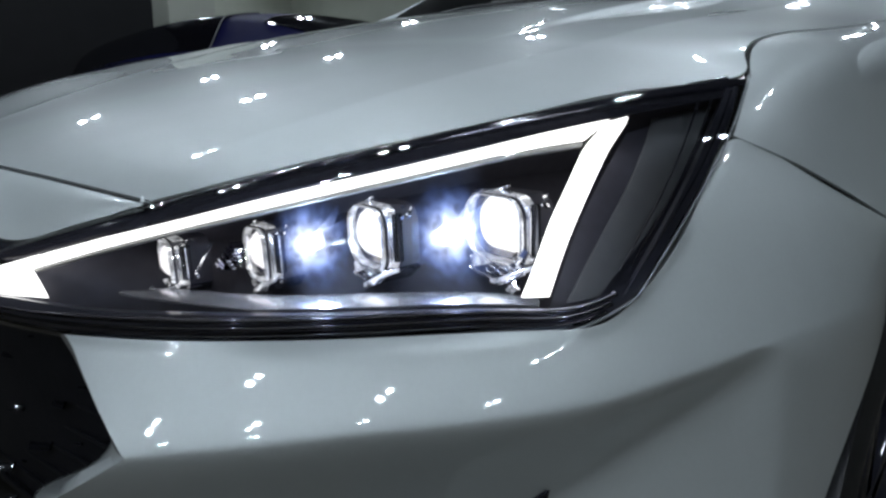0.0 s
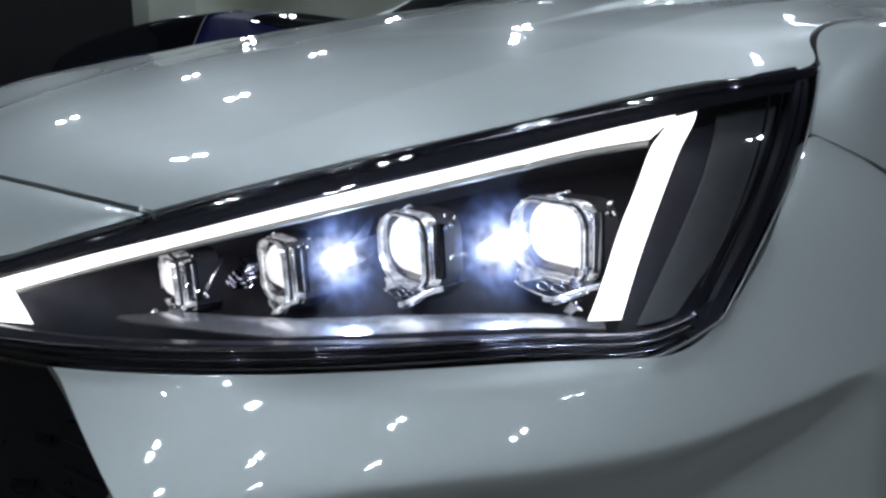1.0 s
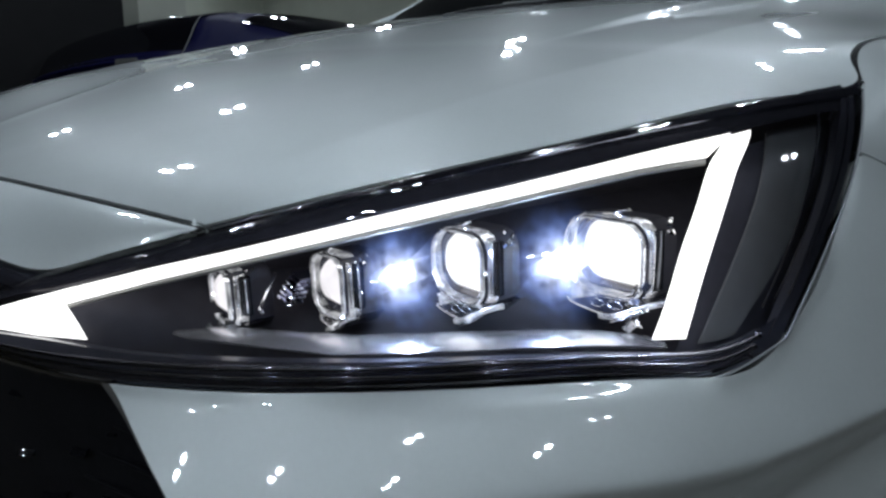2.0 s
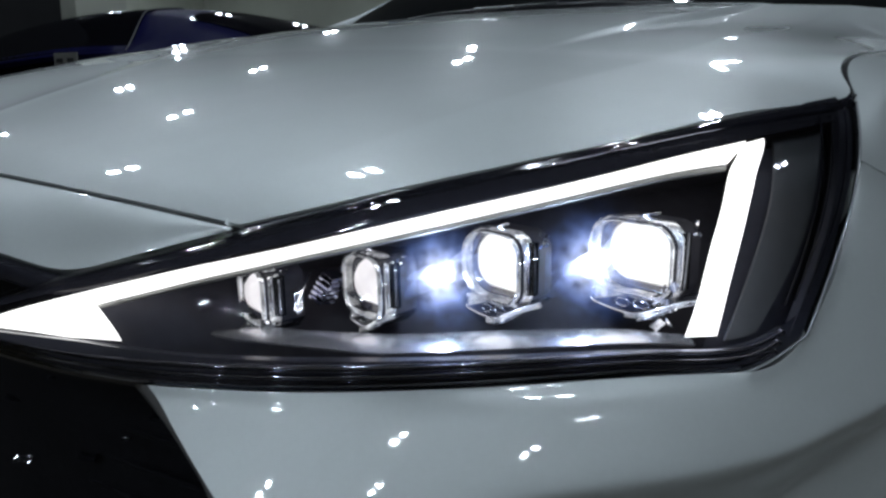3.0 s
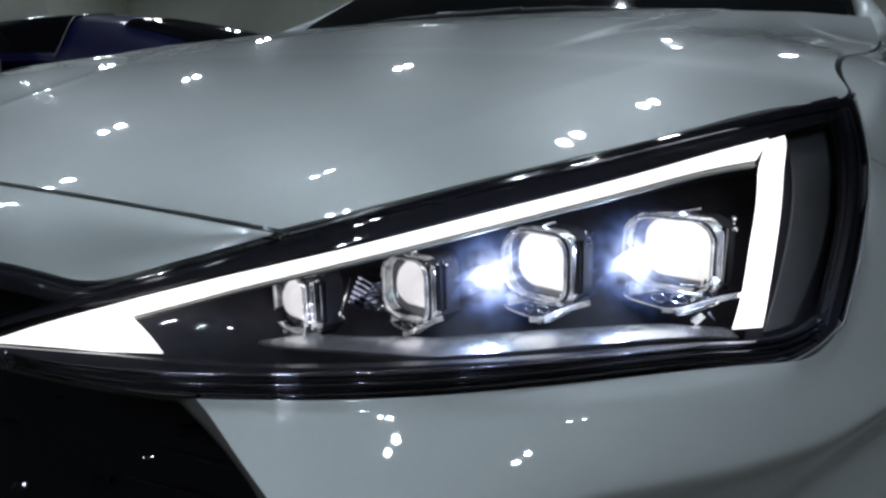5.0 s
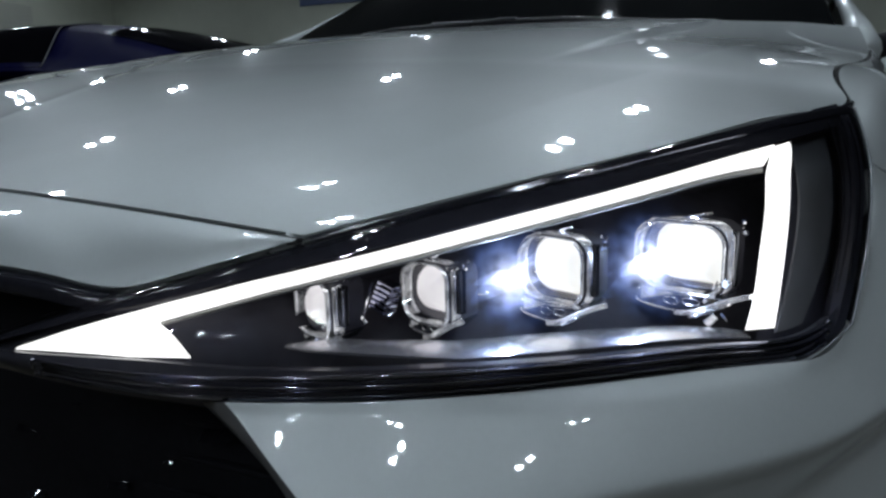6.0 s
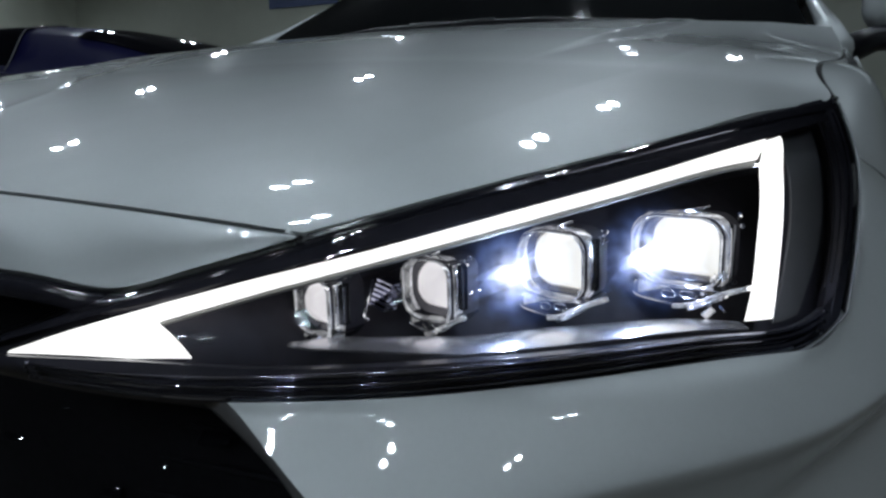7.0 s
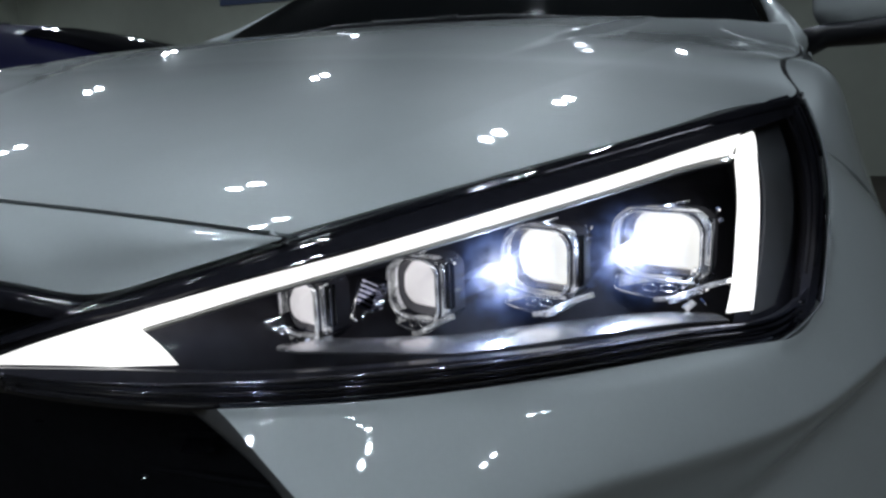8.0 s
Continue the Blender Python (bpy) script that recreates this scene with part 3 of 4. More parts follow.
BLUE_CORE = mat("blue_white_crystal_core", (0.85, 0.9, 1.0), 0.15, glow=(0.58, 0.73, 1.0), power=EMITTER_POWER)


def halo_glow(name, source, reach, strength, least):
    """A see-through halo put in as glow round a source, fading with distance."""
    m = bpy.data.materials.new(name)
    m.use_nodes = True
    nt = m.node_tree
    nt.nodes.remove(nt.nodes["Principled BSDF"])
    out = nt.nodes["Material Output"]
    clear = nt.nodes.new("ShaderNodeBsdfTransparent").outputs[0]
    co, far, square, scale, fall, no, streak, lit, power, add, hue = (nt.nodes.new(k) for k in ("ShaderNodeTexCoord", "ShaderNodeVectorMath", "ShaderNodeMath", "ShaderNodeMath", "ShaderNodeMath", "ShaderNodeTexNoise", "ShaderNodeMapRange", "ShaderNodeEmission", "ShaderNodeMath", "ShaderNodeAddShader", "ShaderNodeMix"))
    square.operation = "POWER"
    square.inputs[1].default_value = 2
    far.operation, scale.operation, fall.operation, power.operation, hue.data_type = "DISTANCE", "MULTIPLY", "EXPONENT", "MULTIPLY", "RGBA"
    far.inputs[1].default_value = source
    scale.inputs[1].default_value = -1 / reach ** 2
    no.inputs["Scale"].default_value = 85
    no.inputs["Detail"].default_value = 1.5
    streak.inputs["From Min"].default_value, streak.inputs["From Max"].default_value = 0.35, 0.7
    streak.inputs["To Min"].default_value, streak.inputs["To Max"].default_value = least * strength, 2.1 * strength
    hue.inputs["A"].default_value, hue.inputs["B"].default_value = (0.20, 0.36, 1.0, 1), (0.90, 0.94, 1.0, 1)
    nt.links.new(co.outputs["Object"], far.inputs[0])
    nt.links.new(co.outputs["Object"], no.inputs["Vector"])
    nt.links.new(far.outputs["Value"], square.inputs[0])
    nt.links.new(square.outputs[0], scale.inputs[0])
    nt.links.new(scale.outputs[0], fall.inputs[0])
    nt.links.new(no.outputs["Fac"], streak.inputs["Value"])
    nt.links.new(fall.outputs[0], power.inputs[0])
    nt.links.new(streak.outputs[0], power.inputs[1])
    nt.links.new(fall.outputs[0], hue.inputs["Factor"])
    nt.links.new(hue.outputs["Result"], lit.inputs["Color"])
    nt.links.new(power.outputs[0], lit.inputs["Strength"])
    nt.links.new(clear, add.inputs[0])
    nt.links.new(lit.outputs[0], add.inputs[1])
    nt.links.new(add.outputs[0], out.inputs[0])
    return m


def emitter(u, v, depth, wide, high, seed):
    """A small strong emitter with an added halo of glowing block and blades round it."""
    c = lamp(u, v, depth)[0]
    m = pose(*c, 0, 0, 8)
    lean = m @ pose(0, 0, 0, 0, 24, 0)
    rng = random.Random(seed)
    bm = bmesh.new()
    bmesh.ops.create_uvsphere(bm, u_segments=16, v_segments=10, radius=1)
    for p in bm.verts:
        p.co = lean @ Vector((.0030 * p.co.x, .004 + .0022 * p.co.y, .0048 * p.co.z))
    for f in bm.faces:
        f.smooth = True
    part("emitter", bm, BLUE_CORE, headlamp, "blue-white glowing emitter")
    # haze of light put in as glowing block and blades, brightest at the emitter
    core = lean @ Vector((0, -.002, 0))
    block = halo_glow("halo_glow_block", core, .0155 * wide / .024, 1.45 * HALO_POWER, .3)
    leaf = halo_glow("halo_glow_blade", core, .0200 * wide / .024, .5 * HALO_POWER, .05)
    bm = bmesh.new()
    bmesh.ops.create_uvsphere(bm, u_segments=40, v_segments=28, radius=1)
    for p in bm.verts:
        p.co = lean @ Vector((wide * 1.7 * p.co.x, .008 * p.co.y, high * 1.6 * p.co.z))
    for f in bm.faces:
        f.smooth = True
    part("emitter_halo", bm, block, headlamp, "blue-white halo added round the emitter, block")
    for turn, length, broad in ((50, 1.7, .30), (72, 1.3, .22), (236, 1.3, .30), (214, 1.0, .22)):
        a = radians(turn)
        bm = bmesh.new()
        bmesh.ops.create_uvsphere(bm, u_segments=28, v_segments=20, radius=1)
        lng = wide * length * rng.uniform(.9, 1.1)
        for p in bm.verts:
            x, y, z = p.co
            x = x * .62 + .42
            bend = .10 * math.sin(3 * x + seed)
            q = Vector((lng * x, .002 * y, wide * broad * z * (1 - .5 * x) + wide * bend))
            p.co = lean @ Vector((q.x * math.cos(a) - q.z * math.sin(a), q.y + .001, (q.x * math.sin(a) + q.z * math.cos(a)) * high / wide))
        for f in bm.faces:
            f.smooth = True
        part("emitter_halo", bm, leaf, headlamp, "blue-white halo added round the emitter, blade")


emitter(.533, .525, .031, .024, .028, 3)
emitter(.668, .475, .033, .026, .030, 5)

# dark emitter module with cooling ribs between the inner projectors
for i in range(6):
    p = lamp(.408, .60 + .03 * i, .07)[0]
    part("cooling_rib", box(bmesh.new(), (-.007, -.006, -.0009), (.007, .006, .0009), 0, pose(*p, 0, 12, -14)), SMOKED_CHROME, headlamp)
p = [lamp(a, b, .05)[0] for a, b in ((.392, .72), (.394, .60), (.396, .50), (.402, .47))]
part("chrome_trim", tube(bmesh.new(), p, .0011, .0011, 6), CHROME, headlamp)
rng = random.Random(7)
facets("reflector_facets", [Vector(lamp(rng.uniform(.745, .775), rng.uniform(.20, .36), rng.uniform(.025, .05))[0]) for _ in range(8)], .003, CHROME, 5, "small bright faceted reflector")
facets("reflector_facets", [Vector(lamp(rng.uniform(.355, .385), rng.uniform(.38, .46), rng.uniform(.04, .05))[0]) for _ in range(5)], .003, CHROME, 6)

# the headlamp on the far side
far_lamp = new("headlamp")
far_lamp.parent = car
far_lamp["label"] = "lit headlamp on the far side of the nose"
FLIP = Matrix.Diagonal((-1, 1, 1, 1))
for name, bm, material in (("lens_cover", sheet(bmesh.new(), lamp_grid(np.linspace(0.0, 1, 50), np.linspace(0, 1, 16), 0.012), FRONT, 0), GLOSS_BLACK),
                           ("light_bar", strip(ARM_LOW, ARM_TOP, .008, .0008), LIGHT_BAR)):
    bm.transform(FLIP)
    bmesh.ops.reverse_faces(bm, faces=list(bm.faces))
    part(name, bm, material, far_lamp)

# ---- front bumper ----
ROW0 = [(.4130, .1175, .6560), (.50, .1645, .6585), (.59, .2365, .6620), (.66, .2955, .6670), (.705, .327, .6705), (.7295, .358, .686), (.7335, .431, .741), (.7318, .4955, .7870), (.766, .5610, .7612), (.8065, .6595, .7176), (.8220, .7375, .6945)]
ROW2 = [(.499, .1080, .5935), (.532, .149, .5935), (.607, .2055, .607), (.67, .262, .6195), (.727, .311, .632), (.762, .357, .648), (.784, .405, .660), (.797, .468, .672), (.808, .54, .668), (.817, .60, .655), (.8225, .65, .640)]
ROW3 = [(.444, .114, .558), (.50, .165, .552), (.573, .222, .556), (.642, .274, .560), (.71, .315, .57), (.752, .362, .582), (.776, .41, .596), (.792, .465, .61), (.803, .515, .612), (.812, .56, .606), (.818, .595, .595)]
ROW4 = [(.345, .125, .490), (.45, .18, .47), (.54, .22, .465), (.62, .27, .465), (.69, .325, .47), (.74, .375, .48), (.77, .42, .49), (.788, .46, .50), (.80, .485, .505), (.81, .505, .51), (.815, .515, .505)]
ROW5 = [(.24, .17, .25), (.44, .19, .25), (.53, .23, .25), (.61, .28, .25), (.68, .335, .25), (.73, .385, .25), (.76, .42, .25), (.78, .45, .25), (.79, .47, .25), (.80, .485, .25), (.805, .495, .25)]


# the upper skin's distance from the axis x .25, y .75, as a polynomial of angle and height
SHELL = [0.63582, -0.03179, -0.00239, 0.00095, -0.00851, 0.01505, 0.007, -0.0057, -0.06177, 0.01611, 0.00689, -0.0089, -0.10854, 0.01641, -0.00697, 0.03658, 0.01205, 0.06555]
TERMS = [(i, j) for i in range(6) for j in range(4) if i + j <= 5]
CREASE = [(.30, .583), (.36, .589), (.433, .596), (.526, .604), (.60, .611), (.688, .617), (.764, .622), (.844, .629), (.906, .637), (.983, .646), (1.059, .655), (1.14, .660), (1.24, .660), (1.32, .653), (1.41, .638)]


def crease_height(th):
    return np.interp(th, np.linspace(.3, 1.41, 80), spline([(z, 0) for t, z in CREASE], np.linspace(0, 1, 80), [(t - .3) / 1.11 for t, z in CREASE])[:, 0])


def upper_shell(th, z):
    a, b = (th - .9) / .7, (z - .64) / .06
    return sum(c * a ** i * b ** j for c, (i, j) in zip(SHELL, TERMS))


def shell(th, z):
    """The bumper's skin: a convex band above the crease, a wedge scooped in below it that dies out towards the wheel."""
    zc = crease_height(th)
    h = np.maximum(zc - z, 0)
    flat = upper_shell(th, np.maximum(z, zc))
    slope = np.clip((upper_shell(th, zc) - upper_shell(th, zc + .004)) / .004, 0, .7)
    flare = slope * .010 * (1 - np.exp(-h / .010))
    drop = .5 * (zc - z + np.sqrt((zc - z) ** 2 + .0025 ** 2)) * .76
    side = (1.068 - th) * .30
    side = .5 * (side + np.sqrt(side ** 2 + .004 ** 2))
    inset = .16 * np.tanh(-np.log(np.exp(-drop / .007) + np.exp(-side / .007)) * .007 / .16)
    return flat + flare - np.maximum(inset, 0) * smooth(-.012, .0, zc - z)


def on_shell(th, z, out=0.0):
    r = shell(th, z) + out
    return np.stack([.25 + r * np.sin(th), .75 - r * np.cos(th), z], axis=-1)


def spline_rows(rows, n, ts=None):
    A = np.stack(rows)
    ts = np.linspace(0, 1, len(rows)) if ts is None else ts
    return np.stack([spline(A[:, i], n, ts) for i in range(A.shape[1])], axis=1)


def bumper_skin():
    k = np.linspace(0, 1, 170)
    P = [spline(p, k, np.linspace(0, 1, 11)) for p in (ROW0, ROW2, ROW3, ROW4, ROW5)]
    edge = P[0]
    Q = [np.stack([np.arctan2(p[:, 0] - .25, .75 - p[:, 1]), p[:, 2]], axis=1) for p in P]
    for q in Q[1:]:
        for _ in range(60):
            q[1:-1] += .5 * (.5 * (q[:-2] + q[2:]) - q[1:-1])
    Q[1][:, 1] = crease_height(Q[1][:, 0])
    w = .5 - .5 * np.cos(np.linspace(0, math.pi, 30))
    up = Q[0] + (Q[1] - Q[0]) * w[:, None, None]
    down = spline_rows(Q[1:], 1 * np.linspace(0, 1, 46) ** 1.7, (0, .16, .43, 1))
    rows = np.concatenate([up, down[1:]])
    G = on_shell(rows[..., 0], rows[..., 1])
    # the edge under the headlamp rolls to meet it
    gap = np.linalg.norm(G - G[:1], axis=2)
    out = on_shell(rows[0, :, 0], rows[0, :, 1], .001) - G[0]
    proud = ((edge - G[0]) * out).sum(axis=1) / .001
    roll = (edge - G[0]) * np.minimum(1, .002 / np.maximum(proud, .0005))[:, None]
    return G + roll * np.exp(-(gap / .007) ** 1.5)[..., None]


skin = bumper_skin()
upper, lower = skin[:30], skin[29:]
mirror_x = np.array([-1, 1, 1])
part("front_bumper", sheet(bmesh.new(), skin, (0.4, -0.9, 0.0), .012), PAINT, car, "pearl white front bumper with a soft crease")
part("front_bumper", sheet(bmesh.new(), skin * mirror_x, (-.4, -.9, 0.0), .012), PAINT, car, "pearl white front bumper with a soft crease")

# chamfer beside the grille, its shade put in as grey, and the lip below
INNER = [(.388, .1235, .651), (.440, .124, .6175), (.468, .121, .592)]
LIP = [(.468, .121, .592), (.454, .123, .580), (.382, .127, .5365), (.262, .130, .4664), (.222, .140, .40), (.19, .165, .25)]
for name, edge, inner, material in (("grille_chamfer", upper[:, 0], spline(INNER, len(upper)), GREY_TRIM_AND_SHADE), ("grille_lip", lower[:, 0], spline(LIP, len(lower)), PAINT)):
    rows = [edge + (inner - edge) * w + np.array((0, -.0012, 0)) * 4 * w * (1 - w) for w in np.linspace(0, 1, 6)] + [inner + (.0, .004, 0), inner + (.001, .05, 0)]
    for s in (1, -1):
        part(name, sheet(bmesh.new(), np.stack(rows) * (s, 1, 1), (-.5 * s, -.8, 0), 0), material, car)
fog = np.stack([on_shell(np.linspace(.70 + .105 * f, .805, 7), np.full(7, .47 + .070 * f), .003) for f in np.linspace(0, 1, 12)], axis=1)
part("fog_lamp_pocket", sheet(bmesh.new(), fog, (.5, -.8, 0), .006), BEZEL_BLACK, car, "black triangular fog lamp pocket")

# ---- fender ----
F0 = [(.7188, .5655, .8368), (.7080, .592, .8545), (.7045, .624, .8695), (.7095, .678, .8795), (.7225, .752, .8875), (.738, .95, .910), (.744, 1.1, .935), (.745, 1.38, .968)]
F1 = [(.7220, .5490, .8251), (.734, .59, .842), (.745, .64, .856), (.755, .70, .869), (.762, .80, .876), (.770, .97, .887), (.770, 1.1, .90), (.775, 1.38, .935)]
F2 = [(.7253, .5320, .8134), (.747, .575, .814), (.764, .64, .818), (.775, .71, .819), (.785, .82, .818), (.795, .98, .822), (.805, 1.12, .84), (.812, 1.38, .87)]
F3 = [(.7286, .5150, .8017), (.757, .56, .787), (.778, .63, .775), (.794, .71, .765), (.808, .82, .76), (.818, .98, .765), (.822, 1.12, .775), (.825, 1.38, .80)]
F4 = [(.7318, .4985, .7900), (.768, .5635, .7630), (.8075, .661, .7190), (.8225, .74, .697), (.828, .87, .70), (.828, 1.02, .668), (.828, 1.16, .56), (.83, 1.38, .50)]
k = np.linspace(0, 1, 80)
fen = spline_rows([spline(p, k, np.linspace(0, 1, 8)) for p in (F0, F1, F2, F3, F4)], 26)
for _ in range(30):
    fen[1:-1, 1:-1] += .5 * (.25 * (fen[:-2, 1:-1] + fen[2:, 1:-1] + fen[1:-1, :-2] + fen[1:-1, 2:]) - fen[1:-1, 1:-1])
part("fender", sheet(bmesh.new(), fen, (1, 0, .3), .003), PAINT, car, "pearl white front fender")
part("fender", sheet(bmesh.new(), fen * mirror_x, (-1, 0, .3), .012), PAINT, car)

# black strips put into the shut lines for the shade in the gaps
for s in (1, -1):
    line = hood_grid()[0, 150:] * (s, 1, 1) + (0, -.003, -.0042)
    part("gap_shade_strip", tube(bmesh.new(), line, .0038, .0030, 6), DARK_VOID, car)
    line = (spline(EDGE[6:13], np.linspace(0, 1, 50), np.linspace(0, 1, 7)) + spline(F0[:7], np.linspace(0, 1, 50), np.linspace(0, 1, 7))) / 2 * (s, 1, 1) + (0, 0, -.0042)
    part("gap_shade_strip", tube(bmesh.new(), line, .0042, .0030, 6), DARK_VOID, car)
    line = (spline(F4[:4], 30) + spline(ROW0[7:], 30)) / 2 * (s, 1, 1) + (-.0045 * s, 0, -.001)
    part("gap_shade_strip", tube(bmesh.new(), line, .0028, .0032, 6), DARK_VOID, car)

# ---- grille ----
grille = new("grille")
grille.parent = car
grille["label"] = "glossy black hexagonal grille"
bm = bmesh.new()
top = spline([(-.36, .150, .645), (-.29, .118, .690), (0, .095, .722), (.29, .118, .690), (.36, .150, .645)], 41)
bot = spline([(-.42, .16, .46), (-.3, .14, .40), (0, .12, .38), (.3, .14, .40), (.42, .16, .46)], 41)
mid = spline([(-.445, .15, .585), (-.3, .115, .58), (0, .085, .58), (.3, .115, .58), (.445, .15, .585)], 41)
part("backing", sheet(bm, spline_rows([top + (0, .05, 0), mid + (0, .06, 0), bot + (0, .05, 0)], 14), (0, -1, 0), 0), GRILLE_BLACK, grille)
for i in range(11):
    z = .40 + .029 * i
    half = float(np.interp(z, [.38, .46, .585, .66, .72], [.30, .38, .435, .345, .22]))
    pts = [(x, .135 + .03 * (x / .46) ** 2 + .030, z) for x in np.linspace(-half, half, 25)]
    part("grille_bar", tube(bmesh.new(), pts, .003, .0022, square=True), GRILLE_BLACK, grille)
    for j in range(i % 2, 12, 2):
        x = half * (-.93 + .166 * (j + .3 * math.sin(5 * i + 3 * j)))
        y = .135 + .03 * (x / .46) ** 2 + .016
        k, sx, sz = .6 + .4 * math.sin(7 * i + 2 * j), .50 + .28 * math.sin(11 * i + 5 * j), .68 + .22 * math.sin(3 * i + 8 * j)
        G = np.array([[(x + a, y + sx * a + sz * b + (a * a + b * b) / .07, z + b) for a in np.linspace(-.010 * k, .010 * k, 6)] for b in np.linspace(-.004, .004, 4) * k])
        part("grille_stud", sheet(bmesh.new(), G, (0, -1, .5), .003), GLOSS_PEARL, grille)

# dark frame along the nose panel's lower edge
frame_line = np.concatenate([under, under[::-1][1:] * (-1, 1, 1)]) + (0, .002, -.010)
part("grille_frame", tube(bmesh.new(), frame_line, .010, .006, square=True), BEZEL_BLACK, grille)

# ---- glasshouse and the rest of the shell ----
def pane(corners, n, out, thick, bulge):
    a, b, c, d = (np.array(p, float) for p in corners)
    w = np.linspace(0, 1, n)
    G = np.array([[(a * (1 - s) + b * s) * (1 - t) + (d * (1 - s) + c * s) * t + np.array(bulge) * 4 * s * (1 - s) for s in w] for t in w])
    return sheet(bmesh.new(), G, out, thick)


part("windscreen", pane([(-.69, 1.40, 1.01), (.69, 1.40, 1.01), (.55, 2.05, 1.375), (-.55, 2.05, 1.375)], 14, (0, -.5, .8), .006, (0, -.10, .03)), SCREEN_GLASS, car, "dark glossy windscreen")
part("cowl", pane([(-.71, 1.25, .975), (.71, 1.25, .975), (.69, 1.42, 1.012), (-.69, 1.42, 1.012)], 14, (0, -.3, .9), .01, (0, -.06, .02)), SATIN_BLACK, car, "black plastic cowl below the windscreen")
for s in (1, -1):
    part("a_pillar", tube(bmesh.new(), [(.735 * s, 1.25, .95), (.722 * s, 1.40, 1.012), (.69 * s, 1.57, 1.09), (.64 * s, 1.80, 1.21), (.575 * s, 2.08, 1.365)], [.028, .02, .010, .007, .007], [.03, .02, .010, .007, .007], 12), PAINT, car)
    part("wiper", tube(bmesh.new(), [(.5 * s, 1.31, 1.015), (.2 * s, 1.27, 1.035), (-.1 * s, 1.27, 1.04)], .008, .006), SATIN_BLACK, car)
roof = [[(x * .56 / .56, y, z - .06 * (x / .56) ** 2) for x in np.linspace(-.56, .56, 15)] for y, z in ((2.05, 1.40), (2.25, 1.44), (2.6, 1.45), (3.0, 1.43), (3.4, 1.36))]
part("roof", sheet(bmesh.new(), np.array(roof), (0, 0, 1), .02), PAINT, car)
for s in (1, -1):
    side = [[(s * x, y, z) for y in np.linspace(1.38, 3.6, 20)] for x, z in ((.775, .95), (.812, .87), (.828, .78), (.83, .6), (.82, .35), (.78, .22))]
    part("door", sheet(bmesh.new(), np.array(side), (s, 0, 0), .012), PAINT, car)
    win = [[(s * (.77 - .2 * w), 1.45 + .60 * w + (3.55 - .55 * w - 1.45 - .60 * w) * t, .95 + .42 * w) for t in np.linspace(0, 1, 12)] for w in np.linspace(0, 1, 6)]
    part("side_window", sheet(bmesh.new(), np.array(win), (s, 0, .3), .006), SCREEN_GLASS, car)
    rear = [[(s * x, y, z) for y, x in zip(np.linspace(3.6, 4.55, 12), x0 - .12 * np.linspace(0, 1, 12) ** 2)] for x0, z in ((.775, .98), (.82, .85), (.83, .6), (.80, .3))]
    part("rear_quarter", sheet(bmesh.new(), np.array(rear), (s, 0, 0), .012), PAINT, car)
boot = [[(x, y, z - .04 * (x / .7) ** 2) for x in np.linspace(-.7, .7, 13)] for y, z in ((3.4, 1.36), (3.7, 1.2), (4.0, 1.06), (4.45, 1.04), (4.58, .9), (4.6, .4))]
part("boot", sheet(bmesh.new(), np.array(boot), (0, .5, 1), .02), PAINT, car)
# black block standing for the shade inside the hollow nose
part("inner_shade_block", box(bmesh.new(), (-.60, .42, .25), (.60, 1.15, .74)), DARK_VOID, car)
part("underbody", box(bmesh.new(), (-.70, .25, .18), (.70, 4.4, .26)), DARK_VOID, car)

for s in (1,):
    mirror = new("door_mirror")
    mirror.parent = car
    bm = bmesh.new()
    bmesh.ops.create_uvsphere(bm, u_segments=24, v_segments=16, radius=1)
    for v in bm.verts:
        x, y, z = v.co
        v.co = (.905 + .125 * (abs(x) ** .7 * (1 if x > 0 else -1)), 1.50 + .07 * y, 1.055 + .07 * (abs(z) ** .75 * (1 if z > 0 else -1)) - .006 * x)
        v.co.x *= s
    for f in bm.faces:
        f.smooth = True
    part("mirror_cap", bm, PAINT, mirror, "pearl white mirror cap")
    part("mirror_base", tube(bmesh.new(), [(.765 * s, 1.50, .975), (.81 * s, 1.495, .992), (.90 * s, 1.49, .997), (1.02 * s, 1.495, 1.003)], [.03, .06, .072, .05], [.03, .024, .027, .02], 12), SATIN_BLACK, mirror, "black plastic mirror underside")


def wheel(x, y):
    w = new("wheel")
    w.parent = car
    s = 1 if x > 0 else -1
    prof = [(-.10, .215), (-.105, .25), (-.10, .29), (-.085, .312), (-.04, .32), (.04, .32), (.085, .312), (.10, .29), (.105, .25), (.10, .215)]
    G = np.array([[(x + a, y + r * math.cos(t), .32 + r * math.sin(t)) for a, r in prof] for t in np.linspace(0, 2 * math.pi, 49)])
    part("tyre", sheet(bmesh.new(), G, (0, 0, 0), 0), RUBBER, w)
    prof = [(.095, .215), (.10, .208), (.06, .195), (-.02, .19), (-.09, .20)]
    G = np.array([[(x + s * a, y + r * math.cos(t), .32 + r * math.sin(t)) for a, r in prof] for t in np.linspace(0, 2 * math.pi, 49)])
    part("rim", sheet(bmesh.new(), G, (0, 0, 0), 0), GLOSS_BLACK, w)
    for i in range(5):
        for d in (-.13, .13):
            t = 2 * math.pi * i / 5 + .3
            pts = [(x + s * .07, y + r * math.cos(t + d * r / .2), .32 + r * math.sin(t + d * r / .2)) for r in (.03, .1, .16, .205)]
            part("spoke", tube(bmesh.new(), pts, [.02, .016, .014, .018], [.012] * 4, up=(1, 0, 0), square=True), GLOSS_BLACK, w)


for x, y in ((.71, .87), (-.71, .87), (.71, 3.57), (-.71, 3.57)):
    wheel(x, y)
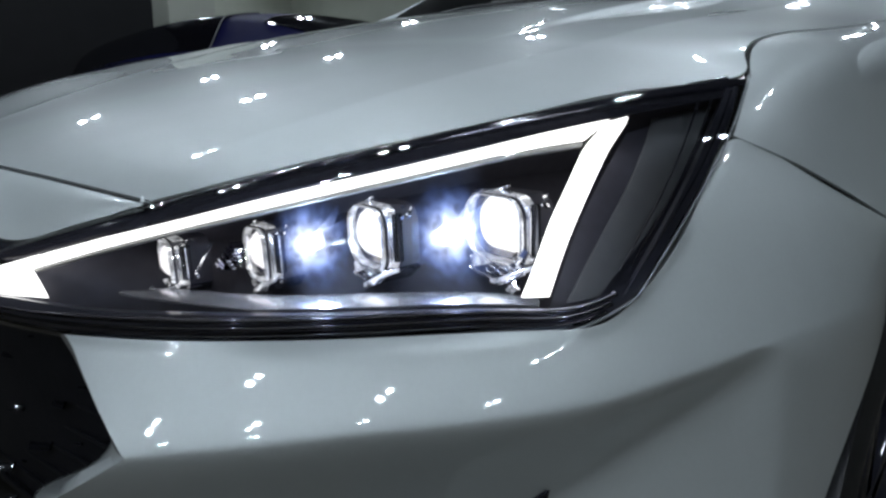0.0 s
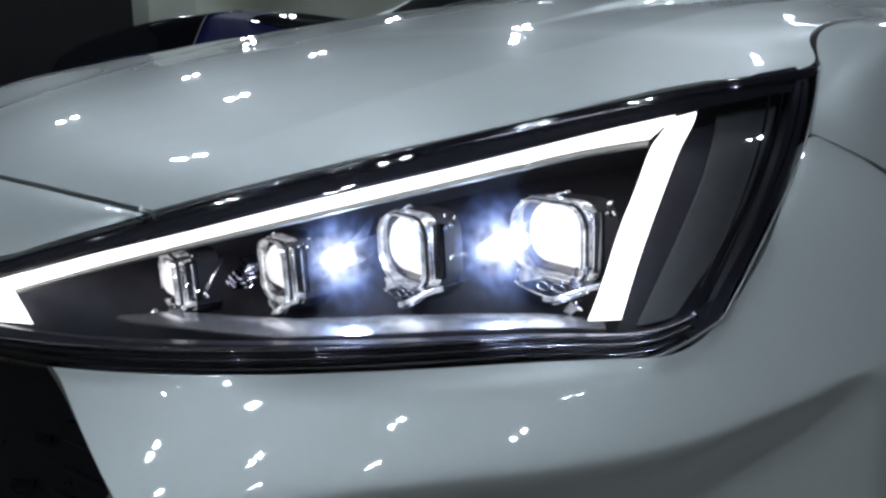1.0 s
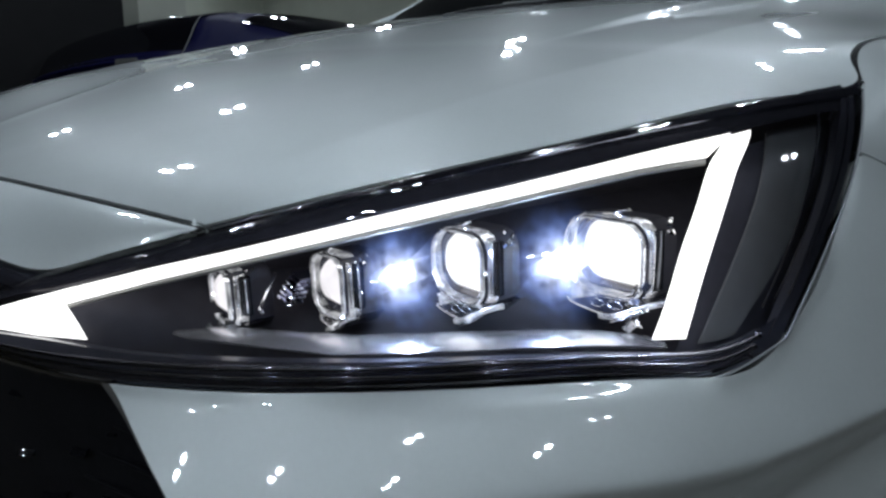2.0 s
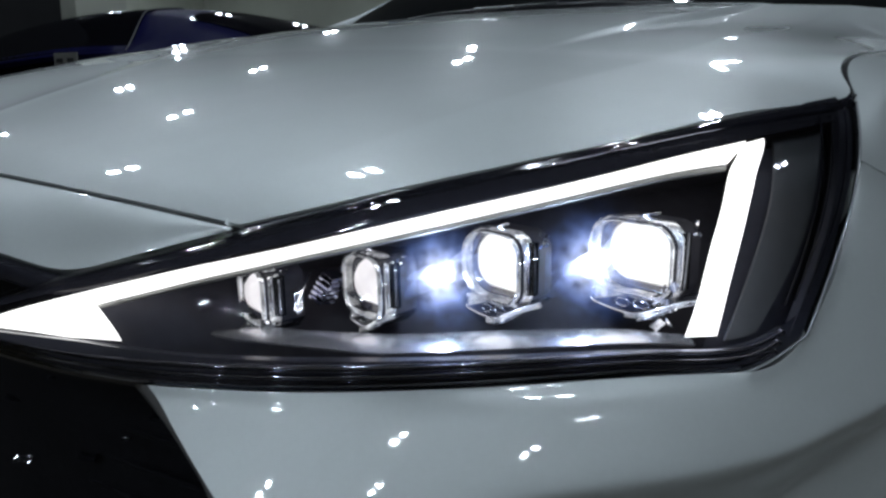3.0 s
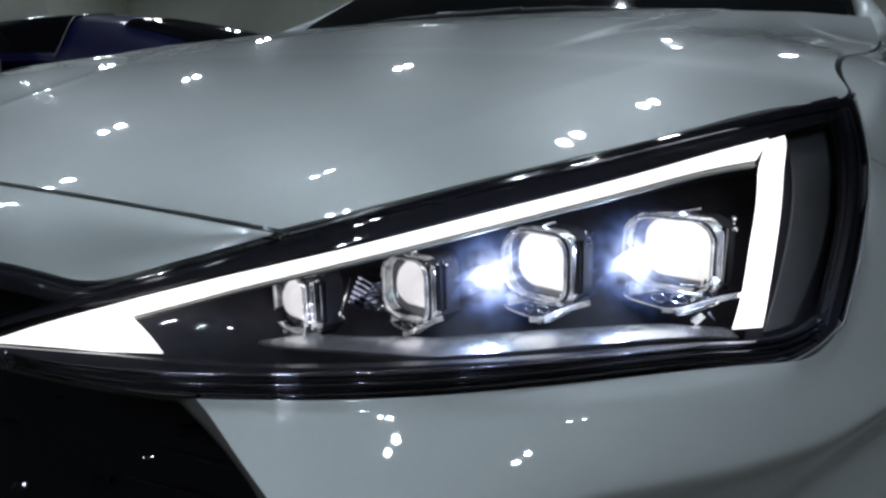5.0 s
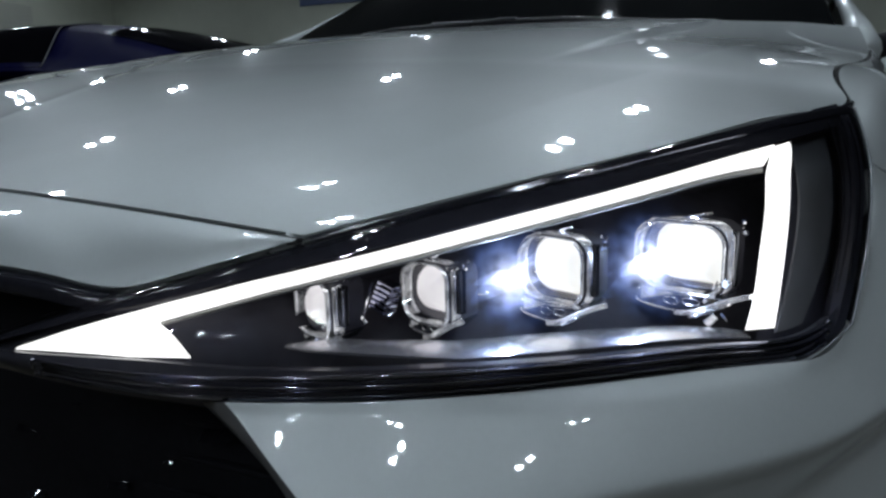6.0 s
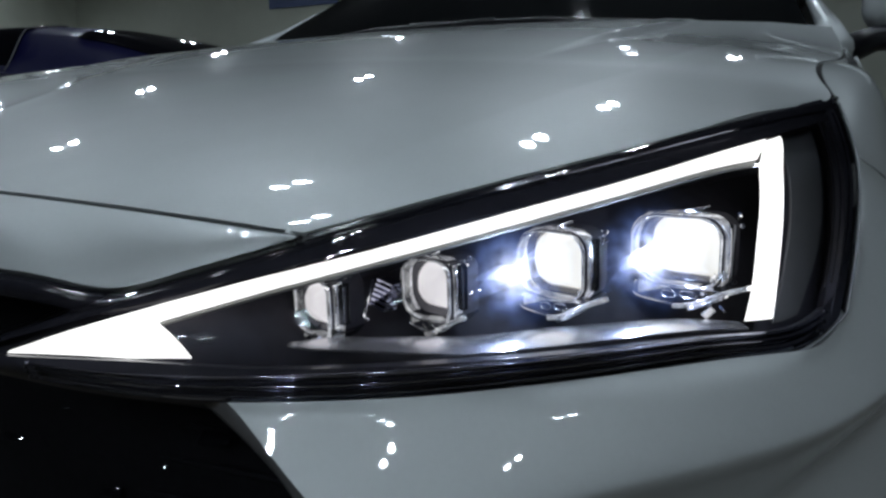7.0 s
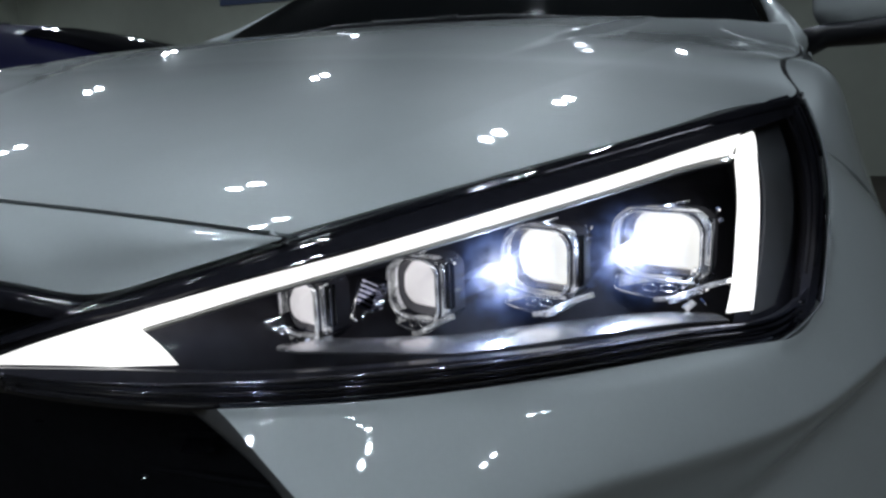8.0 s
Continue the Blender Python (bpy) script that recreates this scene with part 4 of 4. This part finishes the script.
for s in (1, -1):
    G = np.array([[(s * a, .87 + .372 * math.cos(t), .32 + .372 * math.sin(t)) for a in (.55, .65, .75, .822)] for t in np.linspace(-.3, math.pi + .3, 30)])
    part("arch_liner", sheet(bmesh.new(), G, (0, 0, 0), 0), SATIN_BLACK, car)

# ---- the neighbouring car ----
other = new("car")
tagged(other, "dark navy blue sedan parked behind", "car")
PROFILE = [(-1.62, .55), (-1.72, .92), (-2.1, 1.11), (-2.45, 1.24), (-2.75, 1.34), (-3.1, 1.425), (-3.5, 1.49), (-4.1, 1.53), (-4.8, 1.525), (-5.6, 1.47), (-6.3, 1.36), (-6.75, 1.1), (-6.85, .6)]
p = spline([(x, 0, z) for x, z in PROFILE], 60)


def neighbour_skin(lift, a, b, c, d):
    """The rounded upper body, or a patch of it between two stations and two places across, lifted off it."""
    rows = []
    for w in np.linspace(c, d, 21):
        z = p[:, 2] * (1 - .09 * abs(w) ** 3)
        rows.append(np.stack([p[:, 0], np.full(60, 3.6 + .86 * w - lift), z - .25 * smooth(.75, 1.0, abs(w)) * (z - .5) + lift * .6], axis=1)[a:b])
    return np.stack(rows)


part("body", sheet(bmesh.new(), neighbour_skin(0, 0, 60, -1, 1), (0, 0, 1), .05), NAVY, other)
part("side", box(bmesh.new(), (-6.8, 2.76, .25), (-1.75, 4.44, .86), .05), NAVY, other)
G = neighbour_skin(.008, 28, 56, -.97, -.42)
part("side_window", sheet(bmesh.new(), G, (0, -1, .4), .01), DARK_PANE, other, "black rear side windows")
edge_line = G[:, 0] + (.006, -.004, .004)
part("window_trim", tube(bmesh.new(), edge_line, .0035, .0035, 6), GREY_TRIM_AND_SHADE, other, "thin satin window trim")
G = neighbour_skin(.008, 8, 24, -.80, .80)
part("windscreen", sheet(bmesh.new(), G, (.6, 0, .8), .01), DARK_PANE, other, "black windscreen")
for x in (-2.2, -5.6):
    bm = bmesh.new()
    bmesh.ops.create_cone(bm, cap_ends=True, segments=32, radius1=.32, radius2=.32, depth=.2, matrix=Matrix.Translation((x, 2.84, .32)) @ Matrix.Rotation(math.pi / 2, 4, "X"))
    part("wheel", bm, RUBBER, other)
plate = part("number_plate", box(bmesh.new(), (-4.66, 2.70, 1.07), (-4.35, 2.715, 1.185), .004), PLATE_GREY, other, "dim grey plate with dark bars")
for x in (-4.62, -4.47):
    part("plate_bar", box(bmesh.new(), (x, 2.695, 1.115), (x + .085, 2.701, 1.145), .002), DARK_VOID, plate)
